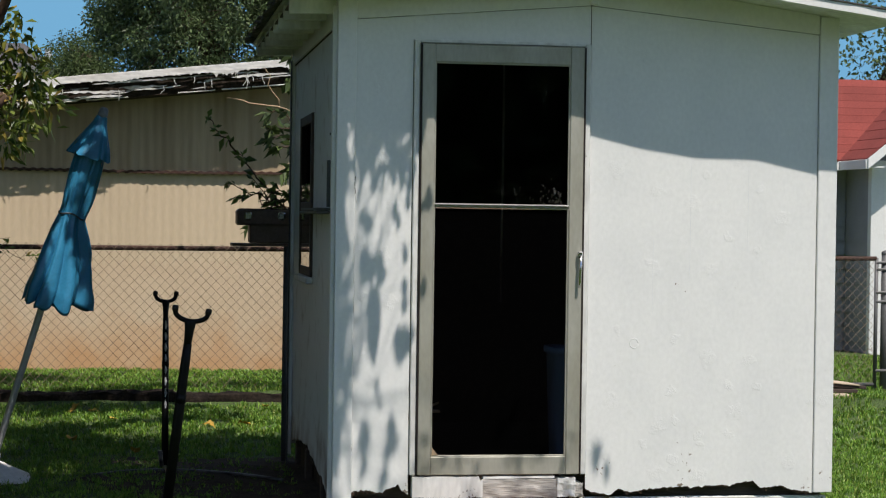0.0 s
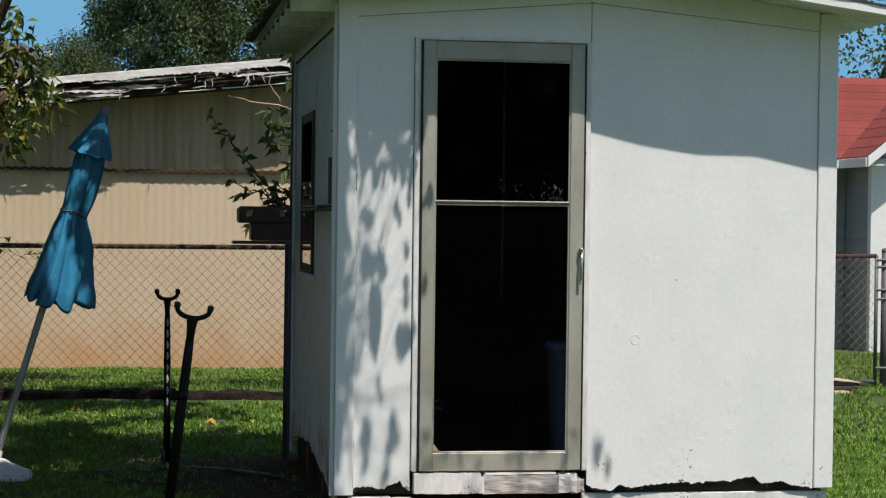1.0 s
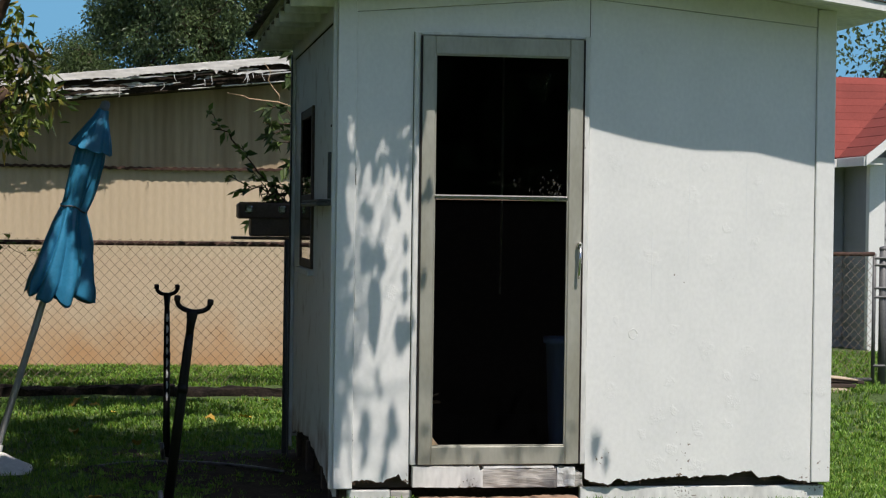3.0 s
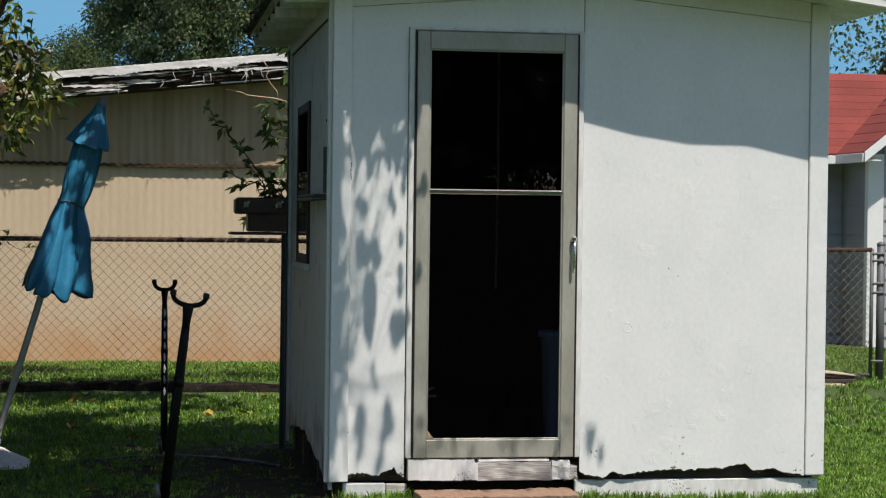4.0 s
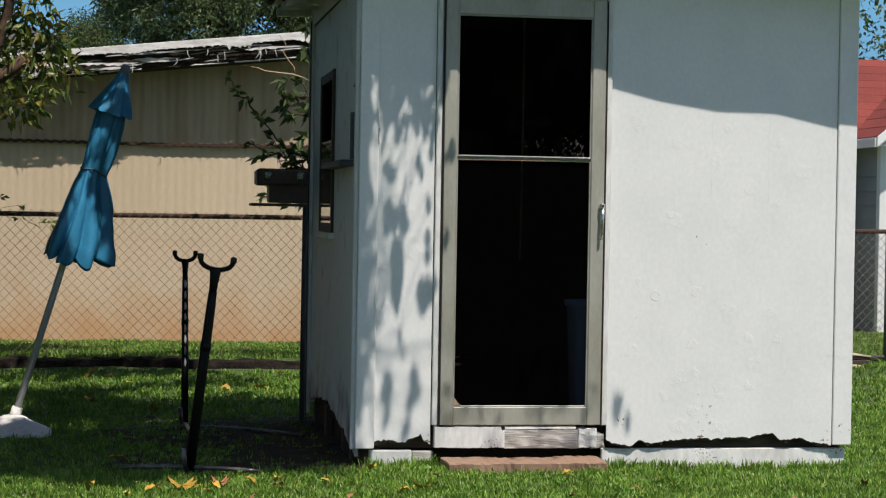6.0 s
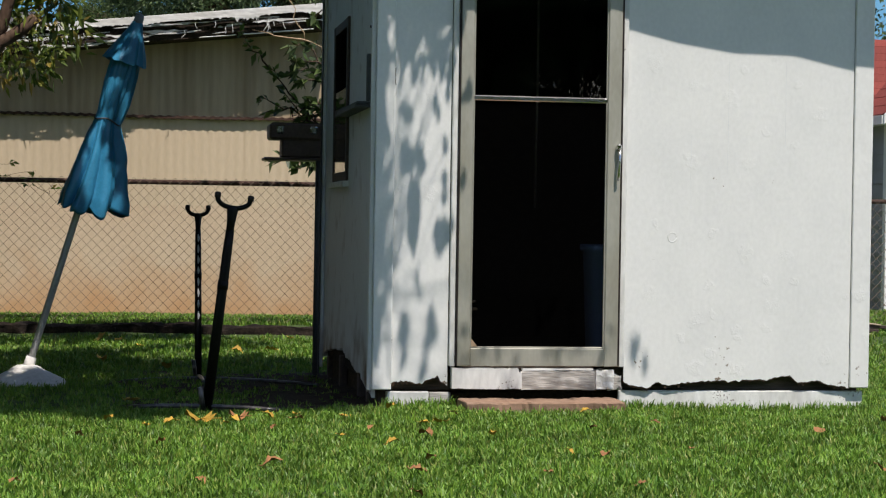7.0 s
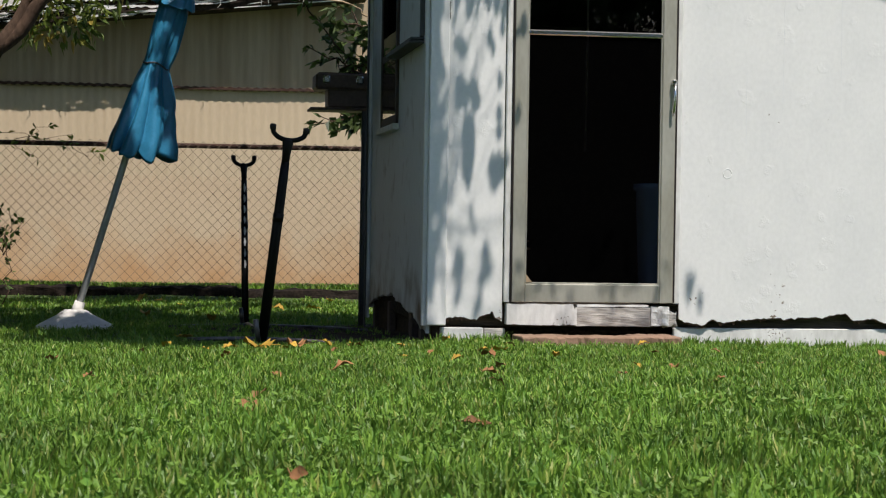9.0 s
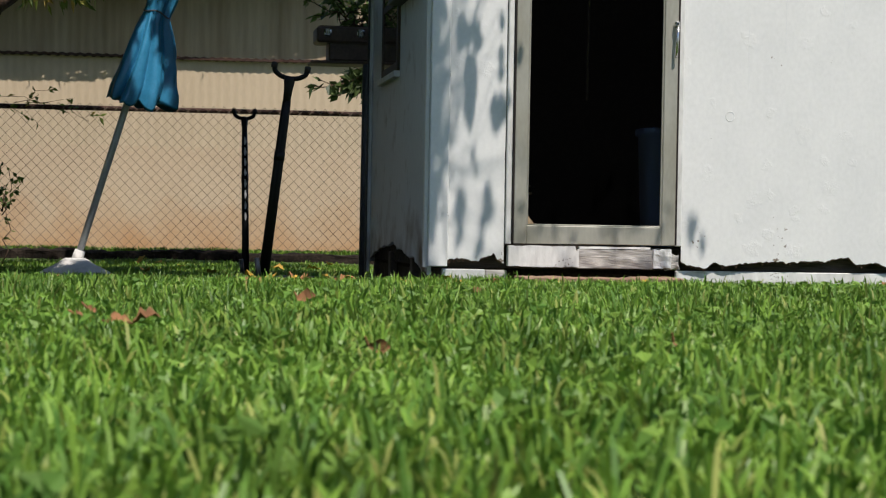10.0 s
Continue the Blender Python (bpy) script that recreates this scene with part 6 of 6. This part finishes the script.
fork_stand("fork_stand", (-0.772, -0.2, 0.0), (-0.666, -0.2, 0.914), 0.150, "black forked tube stand leaning beside the shed", 0, 0.024, (((-1.10, -0.13, 0.012), (-0.78, -0.2, 0.03), (-0.45, -0.27, 0.010)), ((-0.78, -0.2, 0.04), (-0.76, 0.0, 0.045), (-0.74, 0.25, 0.03))))
fork_stand("fork_stand", (-0.735, 2.08, -0.045), (-0.733, 2.57, 0.880), 0.138, "black forked tube stand with height holes, upright", 8, 0.0205, (((-1.16, 1.66, -0.026), (-0.72, 2.26, -0.03), (-0.12, 1.42, -0.022)), ((-0.735, 2.08, -0.03), (-0.73, 1.85, -0.005), (-0.72, 1.55, -0.022))))


# ---- fallen leaves ----
def fallen_leaf(x, y, size, material, seed, label, turn, lift=0.026, stand=0.0):
    rng = np.random.default_rng(seed)
    ob = thing("fallen_leaf", (x, y, float(ground_z(x, y)) + 0.03), label, "leaf", "fallen leaves")
    bm = bmesh.new()
    n = 7
    mid, lf, rt = [], [], []
    for i in range(n):
        t = i / (n - 1)
        w = size * 0.34 * math.sin(math.pi * min(1, t * 0.92 + 0.06)) ** 0.7 * rng.uniform(0.7, 1.15)
        z = 0.14 * size * math.sin(t * 3 + seed) + 0.05 * size * rng.normal()
        mid.append((size * (t - 0.5), 0, z))
        lf.append((size * (t - 0.5), w, z + w * rng.uniform(0.3, 0.9)))
        rt.append((size * (t - 0.5), -w, z + w * rng.uniform(0.2, 0.8)))
    m = Matrix.Translation((x, y, float(ground_z(x, y)) + lift)) @ Matrix.Rotation(turn, 4, "Z") @ Matrix.Rotation(stand, 4, "X") @ Matrix.Rotation(rng.uniform(-0.3, 0.3), 4, "X") @ Matrix.Rotation(rng.uniform(-0.3, 0.5), 4, "Y")
    vs = [[bm.verts.new(m @ Vector(p)) for p in row] for row in (lf, mid, rt)]
    for r1, r2 in zip(vs, vs[1:]):
        for i in range(n - 1):
            bm.faces.new((r1[i], r1[i + 1], r2[i + 1], r2[i]))
    part("blade", bm, material, ob, smooth=True)
    p, q = m @ Vector((-size * 0.5, 0, 0.14 * size * math.sin(seed))), m @ Vector((-size * 0.72, 0.01, 0))
    part("stalk", tube([p, q], [0.0018, 0.0012], 5), material, ob)


for i, (x, y, s) in enumerate(((-0.65, -2.71, 0.085), (0.025, -1.54, 0.09), (-1.0, -4.04, 0.09), (-0.57, -4.85, 0.08), (-1.04, -4.54, 0.09), (0.546, -2.34, 0.07), (-0.2, -2.9, 0.07), (-0.1, -2.5, 0.06), (1.6, -1.6, 0.08),
                               (1.35, -2.9, 0.06), (-1.6, -2.2, 0.08), (2.15, -0.9, 0.07), (-0.42, -0.9, 0.07), (-1.0, -2.0, 0.06), (-1.45, -3.1, 0.05), (-0.3, -3.6, 0.05), (0.2, -3.0, 0.05), (0.9, -2.2, 0.05), (1.9, -2.0, 0.05), (0.75, -1.3, 0.05), (-0.15, -1.2, 0.05), (1.1, -1.0, 0.045), (2.5, -1.5, 0.06), (-1.3, -1.6, 0.06), (0.4, -3.4, 0.045), (-0.9, -3.2, 0.05), (-0.55, -1.3, 0.05), (0.3, -0.55, 0.05))):
    fallen_leaf(x, y, s * 0.8, DRY, 50 + i, "curled dry brown leaf lying in the grass", i * 2.1)
def lobed_leaf(x, y, size, material, label):
    """A large curled leaf of five pointed lobes on a stalk."""
    z = float(ground_z(x, y)) + 0.034
    ob = thing("fallen_leaf", (x, y, z), label, "leaf", "fallen leaves")
    bm = bmesh.new()
    ring = []
    for k in range(20):
        a = 2 * math.pi * k / 20 - 0.35
        r = size * (0.5 if k % 4 == 0 else 0.30 if k % 4 == 2 else 0.42) * (1 + 0.15 * math.sin(k * 1.9))
        ring.append(bm.verts.new((x + r * math.cos(a), y + r * math.sin(a) * 0.9, z + 0.30 * r * math.sin(2 * a + 1) + 0.02 * (k % 4 == 0))))
    mid = bm.verts.new((x, y, z - 0.004))
    for k in range(20):
        bm.faces.new((mid, ring[k], ring[(k + 1) % 20]))
    part("blade", bm, material, ob)
    part("stalk", tube([(x, y, z), (x + 0.6 * size, y - 0.3 * size, z + 0.006)], [0.002, 0.0014], 5), material, ob)


lobed_leaf(-0.82, -0.88, 0.14, YELLOW, "large lobed yellow leaf curled on the grass")
lobed_leaf(-0.66, -0.80, 0.09, DRY, "small lobed brown leaf on the grass")
for i, (x, y, s) in enumerate(((-0.52, -0.75, 0.07), (-0.40, -0.6, 0.06), (0.18, -0.9, 0.07), (0.05, -0.3, 0.06), (-0.15, -1.9, 0.06), (-1.2, -0.8, 0.06), (-1.335, 5.226, 0.13), (-1.05, 4.78, 0.07), (0.06, 5.55, 0.08), (-0.16, 4.41, 0.11), (-1.3, 3.6, 0.1),
                               (-0.4, 4.3, 0.09), (-0.9, 2.9, 0.09), (-1.2, 5.2, 0.09), (-1.9, -1.0, 0.08), (-1.1, 0.35, 0.08), (0.45, -2.2, 0.05), (-0.95, -0.95, 0.07), (-0.68, -0.9, 0.06), (-0.72, -1.05, 0.05), (-0.2, -0.7, 0.06), (-1.05, -1.1, 0.05), (0.1, -1.0, 0.05), (0.28, -1.6, 0.06), (0.9, -0.5, 0.05), (1.7, -2.4, 0.045), (-0.3, -1.5, 0.05))):
    fallen_leaf(x, y, s * 0.9, YELLOW, 90 + i, "yellow fallen leaf on the grass", i * 1.7)


for i, (x, y, s, stand) in enumerate(((-1.035, -5.92, 0.050, 0.9), (-1.045, -6.98, 0.030, 1.3), (-1.28, -6.70, 0.045, 0.35), (-1.31, -6.72, 0.035, 0.3), (-1.35, -6.40, 0.026, 0.9), (-1.36, -6.55, 0.024, 0.6), (-0.72, -6.92, 0.026, 1.1))):
    fallen_leaf(x, y, s * 0.72, DRY, 130 + i, "curled dry brown leaf caught upright in the grass", 0.3 * i - 0.6, 0.040, stand)

# ---- bare soil beside the shed ----
# soil patch whose dark colour also carries the shade on this ground
bm = bmesh.new()
rows = []
for j in range(60):
    y = -0.16 + 2.95 * j / 59
    w = 1.15 + 0.35 * noise.noise((y * 1.3, 2, 2)) + 0.16 * math.sin(y * 5) + 0.1 * math.sin(y * 13) + 0.06 * noise.noise((y * 9, 4, 4))
    rows.append([bm.verts.new((-w * k / 19 + 0.06 * (1 - k / 19), y, float(ground_z(-w * k / 19, y)) + (0.008 + 0.014 * noise.noise((k * 0.8, y * 9, 2))) * (k < 17) - 0.02 * (k == 19 or j in (0, 59)))) for k in range(20)])
for r1, r2 in zip(rows, rows[1:]):
    for k in range(19):
        bm.faces.new((r1[k], r2[k], r2[k + 1], r1[k + 1]))
bmesh.ops.recalc_face_normals(bm, faces=bm.faces)
tagged(part("soil_strip", bm, SOIL, smooth=True), "bare soil beside the shed, shade put into its dark colour", "soil", kind="structure")


# ---- lawn ----
def sown(rng, n, poly):
    """n random points in a convex quadrilateral, even by area."""
    a, b, c, d = (np.array(p, float) for p in poly)
    area = lambda p, q, r: abs((q - p)[0] * (r - p)[1] - (q - p)[1] * (r - p)[0]) / 2
    A1, A2 = area(a, b, c), area(a, c, d)
    u, v = rng.uniform(size=n), rng.uniform(size=n)
    f = u + v > 1
    u[f], v[f] = 1 - u[f], 1 - v[f]
    first = (rng.uniform(size=n) < A1 / (A1 + A2))[:, None]
    u, v = u[:, None], v[:, None]
    return np.where(first, a + (b - a) * u + (c - a) * v, a + (c - a) * u + (d - a) * v)


def off_shed(p):
    p = p[~((p[:, 0] > 0.38) & (p[:, 0] < 1.16) & (p[:, 1] > -0.22) & (p[:, 1] < 0))]
    side = (p[:, 0] > -0.62 + 0.12 * np.sin(p[:, 1] * 5) + 0.08 * np.sin(p[:, 1] * 13)) & (p[:, 0] < 0.05) & (p[:, 1] > -0.12) & (p[:, 1] < 2.7)
    p = p[~(side & (np.arange(len(p)) % 5 != 0))]
    shady = (p[:, 0] > -2.6) & (p[:, 0] < 0.05) & (p[:, 1] > -0.05) & (p[:, 1] < 3.0)
    patch = np.sin(p[:, 0] * 4.1 + 1.7 * np.sin(p[:, 1] * 2.3)) + np.sin(p[:, 1] * 5.3 + 1.3 * np.sin(p[:, 0] * 6.1))
    p = p[~(shady & (patch > -0.9) & (np.arange(len(p)) % 16 > 6))]
    p = p[~((p[:, 0] < 2.2) & (p[:, 1] > 5.66) & (p[:, 1] < 5.98))]
    return p[~((p[:, 0] > -0.03) & (p[:, 0] < W + 0.03) & (p[:, 1] > -0.02) & (p[:, 1] < D + 0.05))]


rng = np.random.default_rng(77)
lawn = thing("grass", (0, -3, 0), "thick green mown lawn grass with broad blades", "grass", kind="stuff")
BEDS = (  # corners, blades per square metre, height, width
    (((-1.7, -8.5), (-0.6, -8.5), (0.0, -6.5), (-1.9, -6.5)), 13500, 0.038, 0.0044),
    (((-1.9, -6.5), (0.0, -6.5), (1.0, -4.0), (-2.1, -4.0)), 11000, 0.036, 0.0052),
    (((-2.1, -4.0), (1.0, -4.0), (3.3, -0.2), (-2.5, -0.2)), 9800, 0.031, 0.0057),
    (((-2.5, -0.2), (3.3, -0.2), (4.4, 3.0), (-2.8, 3.0)), 6500, 0.031, 0.0060),
    (((-2.9, 3.0), (0.5, 3.0), (0.6, 9.2), (-3.2, 9.2)), 3000, 0.038, 0.009),
    (((2.4, 3.0), (5.0, 3.0), (7.5, 11.5), (3.8, 11.5)), 1800, 0.042, 0.009),
    (((-6, -11), (5, -11), (5, -8.5), (-6, -8.5)), 950, 0.040, 0.014),
    (((-6, -8.5), (-1.7, -8.5), (-2.5, -0.2), (-6, -0.2)), 950, 0.040, 0.014),
    (((-0.6, -8.5), (6, -8.5), (6, -0.2), (3.3, -0.2)), 950, 0.040, 0.014),
    (((-6, -0.2), (-2.5, -0.2), (-3.2, 9.2), (-6, 9.2)), 750, 0.042, 0.016),
)
for i, (poly, dens, h, w) in enumerate(BEDS):
    q = np.array(poly)
    s = abs(np.dot(q[:, 0], np.roll(q[:, 1], 1)) - np.dot(q[:, 1], np.roll(q[:, 0], 1))) / 2
    pts = off_shed(sown(rng, int(s * dens), poly))
    tagged(blades(pts, rng, h, w, "grass_bed", lawn, i < 1, 0.8), kind="stuff")

rng = np.random.default_rng(79)
for poly, n, h, w in ((BEDS[0][0], 5200, 0.054, 0.0036), (BEDS[1][0], 7600, 0.050, 0.0044), (BEDS[2][0], 9000, 0.042, 0.0046)):
    tagged(blades(off_shed(sown(rng, n, poly)), rng, h, w, "tall_blades", lawn, True, 0.45), kind="stuff")

# uncut grass against the shed's skirting
for poly, n in ((((1.15, -0.13), (2.5, -0.13), (2.5, -0.03), (1.15, -0.03)), 1500), (((0.02, -0.12), (0.40, -0.12), (0.40, -0.03), (0.02, -0.03)), 350)):
    tagged(blades(sown(rng, n, poly), rng, 0.047, 0.0052, "tall_blades", lawn, True, 0.5), kind="stuff")

rng = np.random.default_rng(78)
spots = np.concatenate([sown(rng, 1500, BEDS[0][0]), sown(rng, 2000, BEDS[1][0]), sown(rng, 500, BEDS[2][0])])
spots = off_shed(spots[np.sin(spots[:, 0] * 6 + 2 * np.sin(spots[:, 1] * 4)) + np.sin(spots[:, 1] * 7) > -0.5])
a = rng.uniform(0, 2 * np.pi, len(spots))
top = ground_z(spots[:, 0], spots[:, 1]) + rng.uniform(0.018, 0.038, len(spots))
P = np.repeat(np.stack([spots[:, 0], spots[:, 1], top], 1), 3, axis=0)
turn = np.repeat(a, 3) + np.tile(np.arange(3) * 2.09, len(spots))
Q = np.stack([np.cos(turn), np.sin(turn), rng.uniform(0.0, 0.7, len(turn))], 1)
size = np.repeat(rng.uniform(0.008, 0.019, len(spots)), 3)
v, f = leaves(P, Q, size, size * 0.8, rng, droop=0.0)
clover = thing("clover", (0, -4, 0.1), "low clover leaves scattered through the grass", "clover", kind="stuff")
tagged(raw("clover_leaves", v, [f], CLOVER, clover), kind="stuff")

# ---- shingles on the shed roof ----
bm = box(-0.07, 0.09, -0.148, 0.148, -0.003, 0.004, 0.0)
tile_mesh = bpy.data.meshes.new("shingle")
bm.to_mesh(tile_mesh)
bm.free()
tile_mesh.materials.append(SHINGLE)
for s in (-1, 1):
    pitch = math.atan(0.135 if s > 0 else 0.095)
    for i in range(11):
        for j in range(11):
            dist = 0.02 + i * 0.135
            x = W / 2 + s * (W / 2 + OV + 0.02 - dist - 0.06)
            y = -OF + 0.17 + (j + 0.5 * (i % 2)) * 0.3
            if y > D + 0.2 or (x - W / 2) * s < 0.03:
                continue
            o = new("shingle", tile_mesh)
            o.matrix_world = Matrix.Translation((x, y, roof_z(x) + 0.040 + 0.0)) @ Matrix.Rotation(s * pitch - s * 0.03, 4, "Y") @ (Matrix.Rotation(math.pi, 4, "Z") if s > 0 else Matrix.Identity(4))
            m = o.matrix_world.copy()
            o.parent = roof
            o.matrix_basis = m
part("ridge_cap", box(W / 2 - 0.12, W / 2 + 0.12, -OF, D + 0.25, 2.565, 2.58, 0.006), SHINGLE, roof)
for s in (-1, 1):
    bm = bmesh.new()
    xs = np.linspace(W / 2, W / 2 + s * (W / 2 + OV + 0.01), 60)
    rows = [[bm.verts.new((x, -0.16 if back else -edge_at(x) + 0.013 - 0.003 * noise.noise((x * 9, 1, 1)), roof_z(x) + z)) for x in xs] for back, z in ((0, 0.040), (0, 0.047), (1, 0.047), (1, 0.040))]
    for r1, r2 in zip(rows, rows[1:] + rows[:1]):
        for k in range(59):
            bm.faces.new((r1[k], r1[k + 1], r2[k + 1], r2[k]))
    bm.faces.new([r[0] for r in rows]), bm.faces.new([r[-1] for r in rows])
    bmesh.ops.recalc_face_normals(bm, faces=bm.faces)
    part("starter_strip", bm, SHINGLE, roof, "uneven shingle edge")
